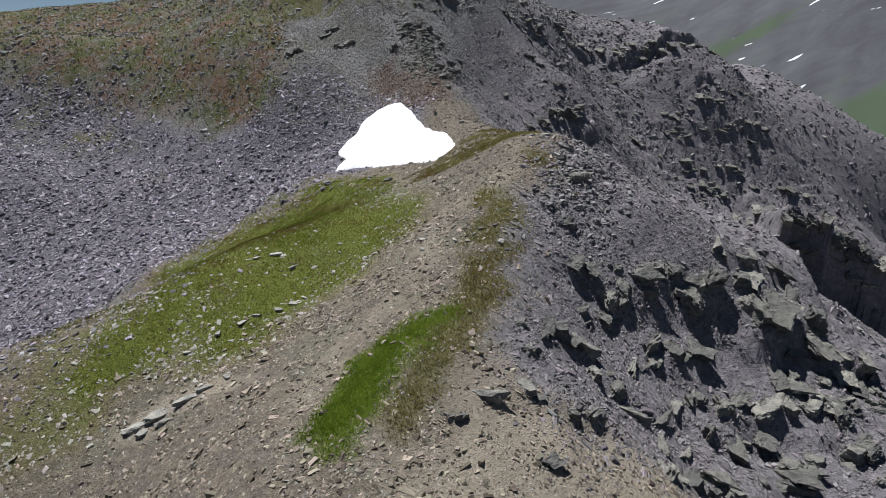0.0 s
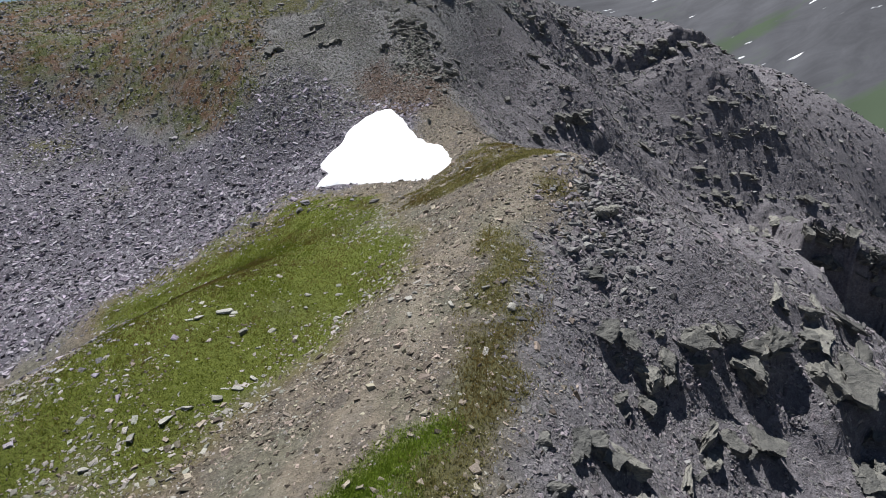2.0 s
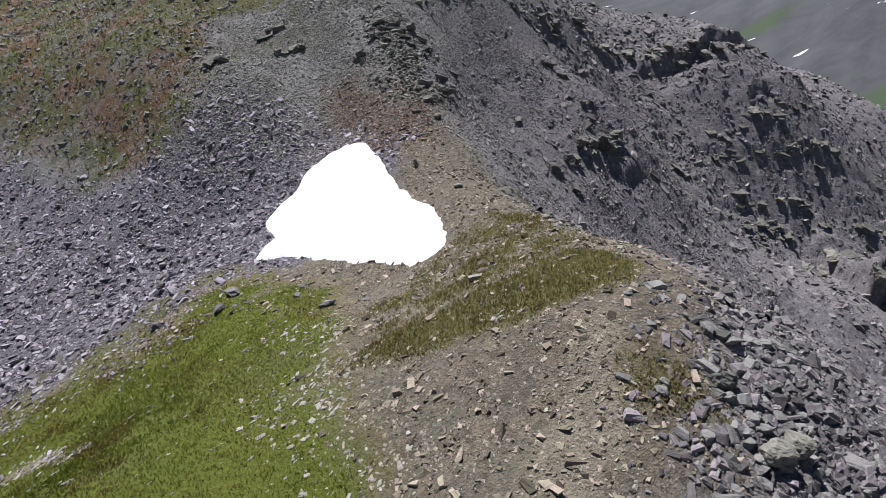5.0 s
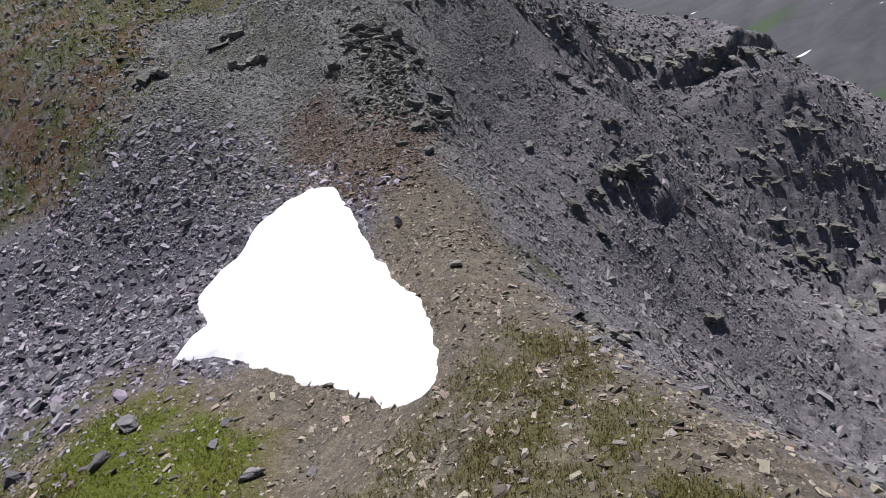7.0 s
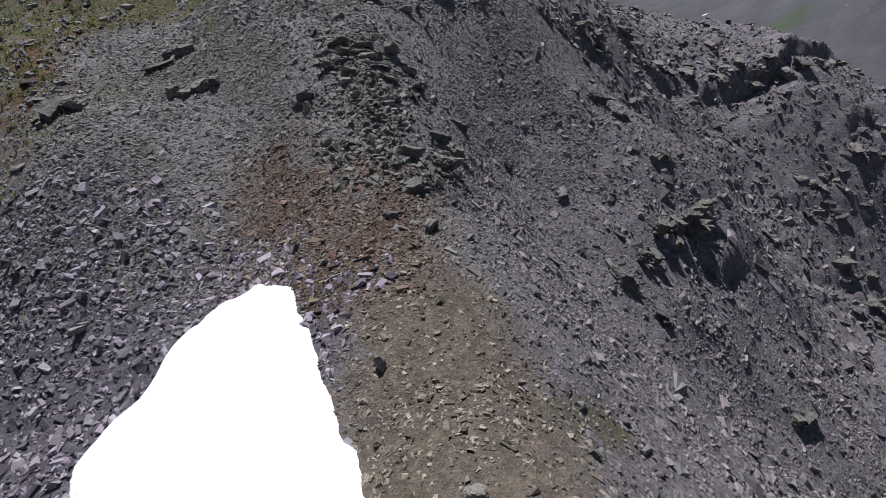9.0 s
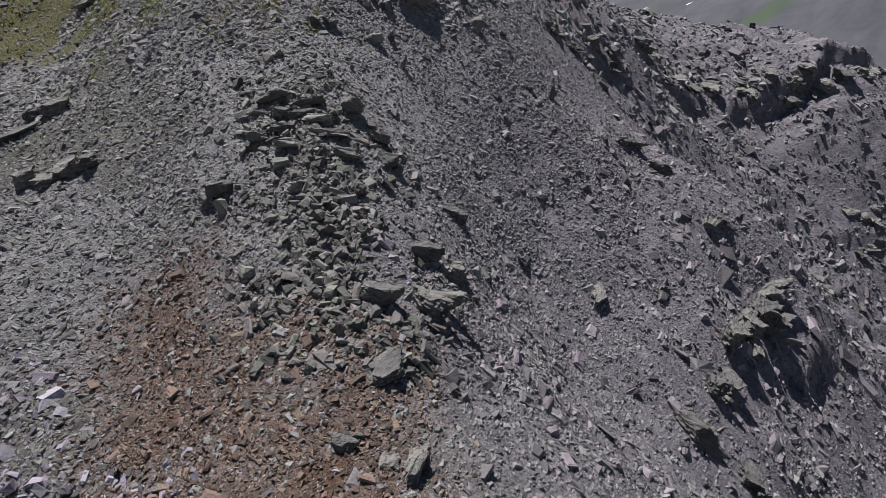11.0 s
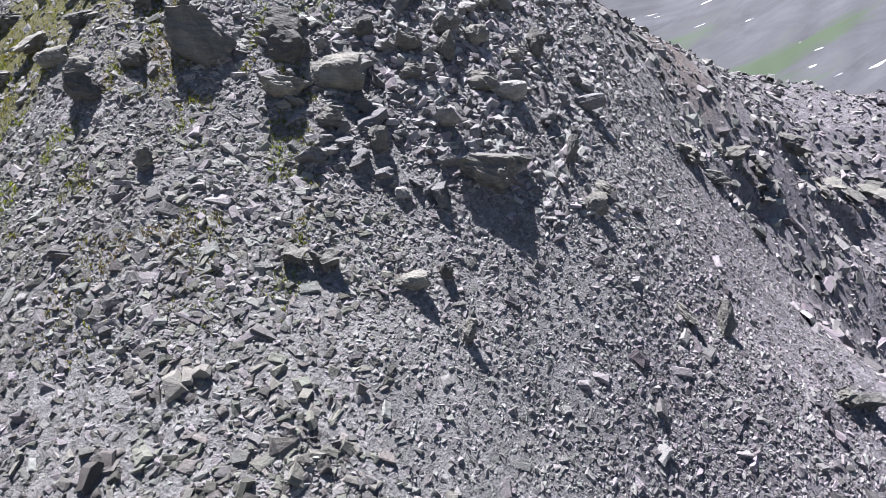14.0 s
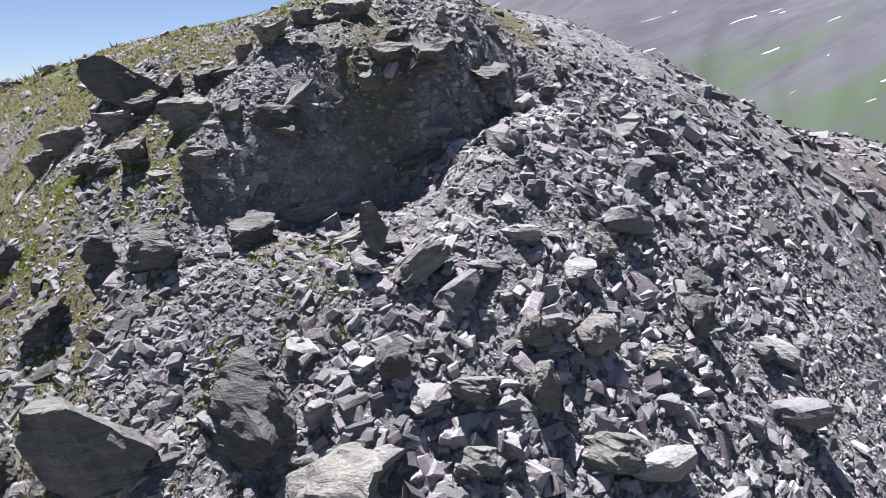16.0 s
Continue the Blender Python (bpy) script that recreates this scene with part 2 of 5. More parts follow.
def turf_share(x, y):
    turf = np.maximum(zone(BANK, x, y, 0.3, 0.4, 6), 0.9 * zone(STRIP, x, y, 0.4, 0.6, 7) * ease(-0.5, -0.05, fbm(x / 1.2, y / 1.2, 18)))
    turf = np.maximum(turf, 0.85 * np.maximum(zone(MOSS, x, y, 0.6, 0.9, 19), 0.5 * zone(MOSS_BELOW, x, y, 0.7, 0.9, 23)))
    for k, spot in enumerate(SPOTS):
        turf = np.maximum(turf, 0.7 * zone(spot, x, y, 0.35, 0.5, 60 + k))
    top = 0.95 * zone(TOP_TURF, x, y, 0.5, 1.6, 10) * ease(-0.5, -0.1, fbm(x / 1.7, y / 1.7, 11))
    return np.maximum(np.maximum(turf, 0.85 * zone(TURF, x, y, 0.8, 0.9, 9) * ease(-0.5, 0.1, fbm(x / 0.7, y / 0.7, 88))), top)


def path_share(x, y):
    d = np.full(x.shape, 1e9)
    for (ax, ay), (bx, by) in zip(PATHWAY, PATHWAY[1:]):
        ex, ey = bx - ax, by - ay
        t = np.clip(((x - ax) * ex + (y - ay) * ey) / (ex * ex + ey * ey), 0, 1)
        d = np.minimum(d, np.hypot(x - ax - t * ex, y - ay - t * ey))
    tan = np.maximum(0.95 * zone(TAN, x, y, 0.8, 0.8, 17), zone(PALE_ROCK, x, y, 0.3, 0.6, 19))
    tan = np.maximum(tan, 0.8 * zone(RILL, x, y, 0.25, 0.4, 26))
    return np.maximum(tan, ease(0.8, 0.2, d + 0.35 * fbm(x, y, 13)) * ease(6, 9, y) * (0.15 + 0.4 * ease(-0.3, 0.2, fbm(x / 1.5, y / 1.5, 15))))


SHARES = {
    "rim": lambda x, y: zone(RIM, x, y, 1.3, 1.1, 1),
    "scree": lambda x, y: zone(SCREE, x, y, 1.0, 1.0, 2),
    "hill": lambda x, y: zone(HILL, x, y, 1.5, 2.6, 3),
    "meadow": lambda x, y: np.maximum(np.maximum(0.75 * zone(HOLLOW, x, y, 0.9, 1.2, 8) * ease(-0.3, 0.1, fbm(x, y, 87)), zone(MEADOW, x, y, 1.9, 1.9, 4) * (1 - 0.85 * zone(RILL, x, y, 0.25, 0.4, 26)) * (1 - 0.5 * ease(-5.5, -9, x) * ease(21, 16.5, y) * ease(-0.3, 0.12, fbm(x / 1.3, y / 1.3, 25)))), 0.45 * zone(MEADOW, x + 2.4, y - 1.9, 2.4, 2.4, 14) * ease(-0.25, 0.15, fbm(x / 1.4, y / 1.4, 86))),
    "lush": lambda x, y: zone(LUSH, x, y, 0.45, 0.5, 5),
    "turf": turf_share,
    "rust": lambda x, y: np.maximum(zone(RUST, x, y, 1.5, 1.8, 12), 0.6 * zone(RUST_BACK, x, y, 1.2, 1.6, 22)),
    "path": path_share,
    "moss": lambda x, y: ease(0.0, 0.3, fbm(x / 1.9, y / 1.9, 21)) * (0.25 + 0.75 * ease(36, 29, y)),
    "mossy": lambda x, y: ease(-4, -7, x) * ease(46, 51, y) * ease(-0.25, 0.3, fbm(x / 2.3, y / 2.3, 16)),
}


def cover(x, y, keys=tuple(SHARES)):
    """Shares of each kind of ground cover at places of the plan."""
    c = {key: SHARES[key](x, y) for key in keys}
    if "rim" in c and "scree" in c:
        c["soil"] = (1 - c["rim"]) * (1 - c["scree"]) * ease(50, 44, y + 0.4 * np.abs(x - 1))
    return c


def height(x, y):
    x, y = np.asarray(x, float), np.asarray(y, float)
    z = base_height(x, y)
    near = ease(160, 60, np.hypot(x, y - 40))
    rim = zone(RIM, x, y, 2.0, 0.6, 1)
    high = ease(44, 54, y)
    rough = np.maximum(np.maximum(0.35, rim), 0.8 * high)
    smooth = 1 - 0.7 * np.maximum(zone(MEADOW, x, y, 1, 0.5, 4), zone(SNOW, x, y, 0.6, 0, 4))
    z = z + near * rough * smooth * (0.34 * fbm(x / 4.5, y / 4.5, 20, 3) + 0.13 * fbm(x / 1.1, y / 1.1, 24, 3))
    # ribs and runnels down the steep flank
    rib = 1 - 2 * np.abs(grain((x * 0.25 + y) / 3.4 + 0.5 * fbm(x / 5, y / 5, 31), x / 14, 30))
    z = z + near * rim * 0.16 * rib * ease(0, 6, x - 2)
    # low cliffs where the beds come out of the flank
    for k, (x0, x1, y0, per, drop) in enumerate(SCARPS):
        d = y - y0 - per * (x - x0) + 1.1 * fbm(x / 2.4, y / 6, 80 + k) + (0.22 if y0 < 30 else 0.08) * fbm(x / 0.8, y / 0.8, 90 + k)
        part = ease(x0 - 0.3, x0 + 1.0, x) * ease(x1, x1 - 3, x) * np.where(drop > 1.5, 1, ease(-0.5, 0.15, fbm(x / 2.6, x * 0 + k, 100 + k, 2)))
        wide = 1.6 * drop + 0.6
        z = z + part * drop * (ease(-0.3, 0.3, d) - ease(-wide, wide, d))
    eaten = np.zeros(x.shape)
    for lx, ly, l, w, h in UPPER_LEDGES + LOWER_LEDGES:
        u = (x - lx) * 0.94 + (y - ly) * 0.35
        v = (x - lx) * 0.35 - (y - ly) * 0.94
        eaten = np.maximum(eaten, 0.36 * h * ease(0.75 * l, 0.4 * l, np.abs(u)) * ease(-0.3, 0.2, v) * ease(0.8 + 2.0 * h, 0.3, v))
    z = z - eaten
    for rise, seed, lo in ((0.8, 33, 0.0), (0.45, 36, -0.05)):
        q = z / rise + 1.3 * fbm(x / 4.2, y / 4.2, seed) + 0.3 * fbm(x / 0.9, y / 0.9, seed + 3) + 0.12 * (x - y)
        f = q - np.floor(q)
        crag = near * rim * ease(lo, lo + 0.25, fbm(x / 4, y / 4, seed + 1)) * ease(0.5, 3.5, depth_in(RIM, x, y)) * np.maximum(0.55 * ease(28, 24, y) * ease(8, 12, x), ease(16, 24, x))
        z = z + crag * 0.7 * rise * (ease(0.55, 0.98, f) - f)
    # broken lumps of rock standing out of the debris
    lump = np.maximum(fbm(x / 1.5, y / 1.5, 120, 4) - 0.05, 0) * (0.4 + 0.6 * ease(-0.2, 0.2, fbm(x / 6, y / 6, 122)))
    z = z + near * rim * 0.55 * lump * ease(1.0, 4.0, depth_in(RIM, x, y)) * (0.3 + 0.7 * ease(16, 24, x))
    # turf cap of the summit, broken off towards the rubble
    lip = depth_in(CAP, x, y) + 0.35 * fbm(x / 1.2, y / 1.2, 110)
    z = z + ease(-6.2, -5.0, x) * (0.4 * ease(-0.5, 0.5, lip) + ease(70.5, 69.2, y) * ease(-5.9, -3.9, x) * 1.3 * (ease(-0.2, 0.2, lip + 0.45) - ease(-1.9, 0.4, lip + 0.45))) - 0.75 * ease(1.9, 0.3, np.hypot(x + 2.9, y - 66.2))
    return z


CELL = 0.2
TX, TY = np.arange(-62, 90, CELL), np.arange(0, 114, CELL)
TABLE = height(*[v.ravel() for v in np.meshgrid(TX, TY)]).reshape(len(TY), len(TX))


def lie(x, y):
    """Height of the ground, read from the table."""
    u, v = np.clip((np.asarray(x) - TX[0]) / CELL, 0, len(TX) - 1.01), np.clip((np.asarray(y) - TY[0]) / CELL, 0, len(TY) - 1.01)
    i, j = u.astype(int), v.astype(int)
    u, v = u - i, v - j
    return (TABLE[j, i] * (1 - u) + TABLE[j, i + 1] * u) * (1 - v) + (TABLE[j + 1, i] * (1 - u) + TABLE[j + 1, i + 1] * u) * v


def normals(x, y, e=0.15):
    n = np.stack([lie(x - e, y) - lie(x + e, y), lie(x, y - e) - lie(x, y + e), np.full(x.shape, 2 * e)], 1)
    return n / np.linalg.norm(n, axis=1)[:, None]


def ground_at(x, y):
    return float(lie(np.array([x]), np.array([y]))[0])


# ---------------------------------------------------------------- materials
def material(name, rough=0.9):
    m = bpy.data.materials.new(name)
    m.use_nodes = True
    t = m.node_tree
    b = t.nodes["Principled BSDF"]
    b.inputs["Roughness"].default_value = rough
    b.inputs["Specular IOR Level"].default_value = 0.25
    return m, t, b


def noise_node(t, scale, detail=4.0, rough=0.6, coords=None, distortion=0.0):
    n = t.nodes.new("ShaderNodeTexNoise")
    n.inputs["Scale"].default_value, n.inputs["Detail"].default_value = scale, detail
    n.inputs["Roughness"].default_value, n.inputs["Distortion"].default_value = rough, distortion
    if coords:
        t.links.new(coords, n.inputs["Vector"])
    return n.outputs["Fac"]


def ramp(t, fac, stops):
    r = t.nodes.new("ShaderNodeValToRGB")
    e = r.color_ramp.elements
    while len(e) < len(stops):
        e.new(0.5)
    for k, (p, c) in zip(e, stops):
        k.position, k.color = p, (*c, 1)
    t.links.new(fac, r.inputs["Fac"])
    return r.outputs["Color"]


def mix(t, fac, a, b, how="MIX"):
    n = t.nodes.new("ShaderNodeMix")
    n.data_type, n.blend_type, n.clamp_factor = "RGBA", how, True
    for v, s in ((fac, 0), (a, 6), (b, 7)):
        if isinstance(v, (int, float)):
            n.inputs[s].default_value = v
        elif isinstance(v, tuple):
            n.inputs[s].default_value = (*v, 1)
        else:
            t.links.new(v, n.inputs[s])
    return n.outputs[2]


def maths(t, how, a, b=0.0, c=0.0):
    n = t.nodes.new("ShaderNodeMath")
    n.operation = how
    for k, v in enumerate((a, b, c)):
        if isinstance(v, (int, float)):
            n.inputs[k].default_value = v
        else:
            t.links.new(v, n.inputs[k])
    return n.outputs[0]


def bump(t, b, fac, strength, distance):
    n = t.nodes.new("ShaderNodeBump")
    n.inputs["Strength"].default_value, n.inputs["Distance"].default_value = strength, distance
    t.links.new(fac, n.inputs["Height"])
    t.links.new(n.outputs["Normal"], b.inputs["Normal"])


def world_coords(t):
    return t.nodes.new("ShaderNodeNewGeometry").outputs["Position"]


def stone_material(name, dark, light, pale=0.0, tint=(0.3, 0.25, 0.18)):
    """Split slate: a tone for each stone, mottling, fine foliation."""
    m, t, b = material(name, 0.82)
    co = world_coords(t)
    geo = t.nodes.new("ShaderNodeNewGeometry")
    tone = ramp(t, geo.outputs["Random Per Island"], [(0.0, dark), (0.55, tuple((p + q) / 2 for p, q in zip(dark, light))), (1.0, tuple(min(0.6, v * (0.95 + pale)) for v in light))])
    hue = ramp(t, maths(t, "FRACT", maths(t, "MULTIPLY", geo.outputs["Random Per Island"], 17.3)), [(0.0, (1.04, 0.975, 1.05)), (0.4, (1.0, 0.99, 1.01)), (0.7, (0.98, 1.01, 0.98)), (1.0, (0.95, 1.03, 0.97))])
    tone = mix(t, 1.0, tone, hue, "MULTIPLY")
    mot = noise_node(t, 6.0, 5, 0.65, co)
    col = mix(t, maths(t, "MULTIPLY", mot, 0.5), tone, tint, "OVERLAY")
    fine = noise_node(t, 30.0, 5, 0.75, co)
    col = mix(t, 0.6, col, ramp(t, fine, [(0.3, (0.62, 0.62, 0.62)), (0.7, (1.25, 1.25, 1.25))]), "MULTIPLY")
    t.links.new(col, b.inputs["Base Color"])
    bump(t, b, maths(t, "ADD", maths(t, "MULTIPLY", fine, 0.6), mot), 0.85, 0.045)
    return m


def ground_material():
    m, t, b = material("mountain_ground", 0.95)
    co = world_coords(t)

    def share(name):
        a = t.nodes.new("ShaderNodeAttribute")
        a.attribute_name = name
        return a.outputs["Fac"]

    big, mid = noise_node(t, 0.22, 5, 0.6, co), noise_node(t, 1.6, 5, 0.65, co)
    fine, grit = noise_node(t, 8.0, 8, 0.75, co), noise_node(t, 40.0, 4, 0.75, co)
    vor = t.nodes.new("ShaderNodeTexVoronoi")
    vor.inputs["Scale"].default_value = 6.0
    t.links.new(co, vor.inputs["Vector"])
    vor2 = t.nodes.new("ShaderNodeTexVoronoi")
    vor2.inputs["Scale"].default_value = 22.0
    t.links.new(co, vor2.inputs["Vector"])
    chips = ramp(t, vor2.outputs["Color"], [(0.0, (0.55, 0.55, 0.55)), (0.6, (1.0, 1.0, 1.0)), (1.0, (1.5, 1.5, 1.5))])
    grey = ramp(t, mid, [(0.25, (0.145, 0.144, 0.144)), (0.75, (0.265, 0.261, 0.262))])
    rim = ramp(t, mid, [(0.25, (0.108, 0.102, 0.111)), (0.75, (0.236, 0.222, 0.238))])
    purple = ramp(t, mid, [(0.25, (0.07, 0.066, 0.08)), (0.75, (0.165, 0.156, 0.182))])
    soil = mix(t, ramp(t, mid, [(0.44, (0, 0, 0)), (0.58, (0.9, 0.9, 0.9))]), ramp(t, fine, [(0.25, (0.095, 0.08, 0.06)), (0.75, (0.225, 0.19, 0.148))]), ramp(t, fine, [(0.3, (0.082, 0.07, 0.058)), (0.7, (0.17, 0.15, 0.13))]))
    dust = ramp(t, fine, [(0.25, (0.19, 0.163, 0.125)), (0.75, (0.355, 0.312, 0.25))])
    heath = noise_node(t, 0.42, 6, 0.65, co)
    hill = mix(t, ramp(t, heath, [(0.44, (0, 0, 0)), (0.58, (1, 1, 1))]), ramp(t, mid, [(0.38, (0.055, 0.068, 0.02)), (0.52, (0.082, 0.088, 0.028)), (0.62, (0.14, 0.128, 0.118))]),
               ramp(t, mid, [(0.38, (0.108, 0.053, 0.034)), (0.52, (0.125, 0.077, 0.042)), (0.62, (0.15, 0.135, 0.128))]))
    green = ramp(t, fine, [(0.25, (0.065, 0.08, 0.012)), (0.55, (0.10, 0.12, 0.018)), (0.8, (0.15, 0.14, 0.035))])
    lush = ramp(t, fine, [(0.25, (0.085, 0.12, 0.015)), (0.75, (0.16, 0.205, 0.03))])
    rust = ramp(t, fine, [(0.25, (0.07, 0.042, 0.028)), (0.75, (0.15, 0.09, 0.058))])
    col = mix(t, share("scree"), grey, purple)
    col = mix(t, maths(t, "MULTIPLY", share("mossy"), 0.9), col, ramp(t, fine, [(0.3, (0.055, 0.058, 0.04)), (0.7, (0.12, 0.12, 0.09))]))
    soil = mix(t, maths(t, "MULTIPLY", share("moss"), 0.55), soil, ramp(t, fine, [(0.3, (0.085, 0.088, 0.058)), (0.7, (0.17, 0.17, 0.13))]))
    col = mix(t, share("soil"), col, soil)
    col = mix(t, share("rim"), col, rim)
    col = mix(t, maths(t, "MULTIPLY", share("rust"), ramp(t, mid, [(0.3, (0.3, 0.3, 0.3)), (0.6, (1, 1, 1))])), col, rust)
    col = mix(t, maths(t, "MULTIPLY", share("hill"), ramp(t, big, [(0.35, (0.55, 0.55, 0.55)), (0.52, (1, 1, 1))])), col, hill)
    col = mix(t, 0.55, col, chips, "MULTIPLY")
    col = mix(t, 0.5, col, ramp(t, vor.outputs["Color"], [(0.0, (0.5, 0.5, 0.5)), (0.5, (1.0, 1.0, 1.0)), (1.0, (1.5, 1.5, 1.5))]), "MULTIPLY")
    col = mix(t, share("path"), col, dust)
    col = mix(t, ramp(t, share("meadow"), [(0.02, (0, 0, 0)), (0.25, (0.45, 0.45, 0.45)), (0.6, (0, 0, 0))]), col, ramp(t, fine, [(0.3, (0.085, 0.06, 0.022)), (0.7, (0.16, 0.118, 0.045))]))
    col = mix(t, maths(t, "MULTIPLY", ramp(t, share("meadow"), [(0.15, (0, 0, 0)), (0.6, (1, 1, 1))]), ramp(t, big, [(0.2, (0.7, 0.7, 0.7)), (0.45, (1, 1, 1))])), col, green)
    col = mix(t, share("turf"), col, ramp(t, fine, [(0.25, (0.072, 0.07, 0.026)), (0.55, (0.105, 0.10, 0.04)), (0.8, (0.15, 0.135, 0.06))]))
    col = mix(t, share("lush"), col, lush)
    col = mix(t, 0.35, col, ramp(t, big, [(0.3, (0.75, 0.75, 0.78)), (0.7, (1.2, 1.19, 1.16))]), "MULTIPLY")
    t.links.new(col, b.inputs["Base Color"])
    mp = t.nodes.new("ShaderNodeMapping")
    mp.inputs["Scale"].default_value = (1.3, 1.3, 9.0)
    t.links.new(co, mp.inputs["Vector"])
    beds = noise_node(t, 1.0, 5, 0.65, mp.outputs[0], 0.4)
    h = maths(t, "ADD", maths(t, "MULTIPLY", vor.outputs["Distance"], 0.3), maths(t, "ADD", maths(t, "MULTIPLY", fine, 1.3), maths(t, "MULTIPLY", vor2.outputs["Distance"], 0.35)))
    h = maths(t, "ADD", h, maths(t, "MULTIPLY", maths(t, "MULTIPLY", beds, share("rim")), 0.8))
    bump(t, b, maths(t, "ADD", h, maths(t, "MULTIPLY", grit, 0.4)), 0.8, 0.10)
    return m


def snow_material():
    m, t, b = material("old_snow", 0.55)
    co = world_coords(t)
    col = ramp(t, noise_node(t, 1.1, 5, 0.6, co), [(0.3, (0.86, 0.88, 0.91)), (0.6, (0.93, 0.94, 0.95))])
    t.links.new(col, b.inputs["Base Color"])
    bump(t, b, noise_node(t, 3.5, 3, 0.5, co), 0.25, 0.05)
    return m


def crag_material(name, tones):
    m, t, b = material(name, 0.85)
    co = world_coords(t)
    info = t.nodes.new("ShaderNodeObjectInfo")
    body = ramp(t, info.outputs["Random"], list(zip((0.0, 0.6, 1.0), tones)))
    mot, fine = noise_node(t, 2.6, 6, 0.65, co), noise_node(t, 24.0, 4, 0.7, co)
    col = mix(t, 0.75, body, ramp(t, mot, [(0.3, (0.6, 0.6, 0.62)), (0.7, (1.3, 1.28, 1.22))]), "MULTIPLY")
    col = mix(t, 0.6, col, ramp(t, fine, [(0.3, (0.65, 0.65, 0.65)), (0.7, (1.25, 1.25, 1.25))]), "MULTIPLY")
    mp = t.nodes.new("ShaderNodeMapping")
    mp.inputs["Scale"].default_value = (2.5, 2.5, 16.0)
    t.links.new(co, mp.inputs["Vector"])
    beds = noise_node(t, 1.0, 5, 0.7, mp.outputs[0], 0.5)
    col = mix(t, 0.5, col, ramp(t, beds, [(0.35, (0.6, 0.6, 0.62)), (0.62, (1.25, 1.25, 1.2))]), "MULTIPLY")
    lichen = ramp(t, noise_node(t, 5.0, 5, 0.7, co), [(0.62, (0, 0, 0)), (0.72, (1, 1, 1))])
    col = mix(t, maths(t, "MULTIPLY", lichen, 0.12), col, (0.22, 0.215, 0.18))
    t.links.new(col, b.inputs["Base Color"])
    bump(t, b, maths(t, "ADD", maths(t, "ADD", mot, maths(t, "MULTIPLY", beds, 1.0)), maths(t, "MULTIPLY", fine, 0.6)), 0.85, 0.07)
    return m


def blade_material(name, a, c, parched=0.8, straw=(0.165, 0.112, 0.04)):
    m, t, b = material(name, 0.7)
    geo = t.nodes.new("ShaderNodeNewGeometry")
    col = ramp(t, geo.outputs["Random Per Island"], [(0.0, a), (0.7, c), (1.0, tuple(1.3 * v for v in c))])
    dry = noise_node(t, 0.42, 6, 0.65, world_coords(t))
    col = mix(t, maths(t, "MULTIPLY", ramp(t, dry, [(0.47, (0, 0, 0)), (0.62, (1, 1, 1))]), parched), col, straw)
    col = mix(t, 0.7, col, ramp(t, noise_node(t, 1.7, 4, 0.6, world_coords(t)), [(0.35, (0.55, 0.62, 0.5)), (0.6, (1.1, 1.1, 1.1))]), "MULTIPLY")
    t.links.new(col, b.inputs["Base Color"])
    lit, both = t.nodes.new("ShaderNodeBsdfTranslucent"), t.nodes.new("ShaderNodeMixShader")
    t.links.new(col, lit.inputs["Color"])
    both.inputs[0].default_value = 0.45
    t.links.new(b.outputs[0], both.inputs[1])
    t.links.new(lit.outputs[0], both.inputs[2])
    t.links.new(both.outputs[0], t.nodes["Material Output"].inputs["Surface"])
    return m


def far_material(name, rock, green, green_top, snow, streak, fine=1.0):
    m, t, b = material(name, 1.0)
    co = world_coords(t)
    sep = t.nodes.new("ShaderNodeSeparateXYZ")
    t.links.new(co, sep.inputs[0])
    # gullies and turf bands run askew, rising towards the east
    flat = maths(t, "SUBTRACT", maths(t, "MULTIPLY", sep.outputs[0], 0.8), maths(t, "MULTIPLY", sep.outputs[1], 0.5))
    askew = maths(t, "SUBTRACT", sep.outputs[2], maths(t, "MULTIPLY", flat, streak))
    along = maths(t, "ADD", flat, maths(t, "MULTIPLY", sep.outputs[2], streak))

    def slanted(a, b, detail, rough):
        v = t.nodes.new("ShaderNodeCombineXYZ")
        t.links.new(maths(t, "MULTIPLY", askew, a), v.inputs[0])
        t.links.new(maths(t, "MULTIPLY", along, b), v.inputs[1])
        return noise_node(t, 1.0, detail, rough, v.outputs[0], 0.6)

    gully = slanted(0.06 * fine, 0.022 * fine, 9, 0.72)
    broad = slanted(0.022 * fine, 0.004 * fine, 5, 0.6)
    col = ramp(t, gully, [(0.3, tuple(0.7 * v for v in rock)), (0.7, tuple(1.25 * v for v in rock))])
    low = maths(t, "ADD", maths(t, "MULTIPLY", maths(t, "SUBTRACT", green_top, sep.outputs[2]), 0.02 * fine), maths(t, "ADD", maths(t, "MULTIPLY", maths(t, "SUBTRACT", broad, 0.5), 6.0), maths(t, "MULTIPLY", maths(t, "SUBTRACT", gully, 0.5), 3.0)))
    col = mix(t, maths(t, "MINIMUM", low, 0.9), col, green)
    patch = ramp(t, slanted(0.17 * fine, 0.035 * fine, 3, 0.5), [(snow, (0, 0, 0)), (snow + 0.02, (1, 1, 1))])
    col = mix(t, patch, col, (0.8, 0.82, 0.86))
    t.links.new(col, b.inputs["Base Color"])
    return m


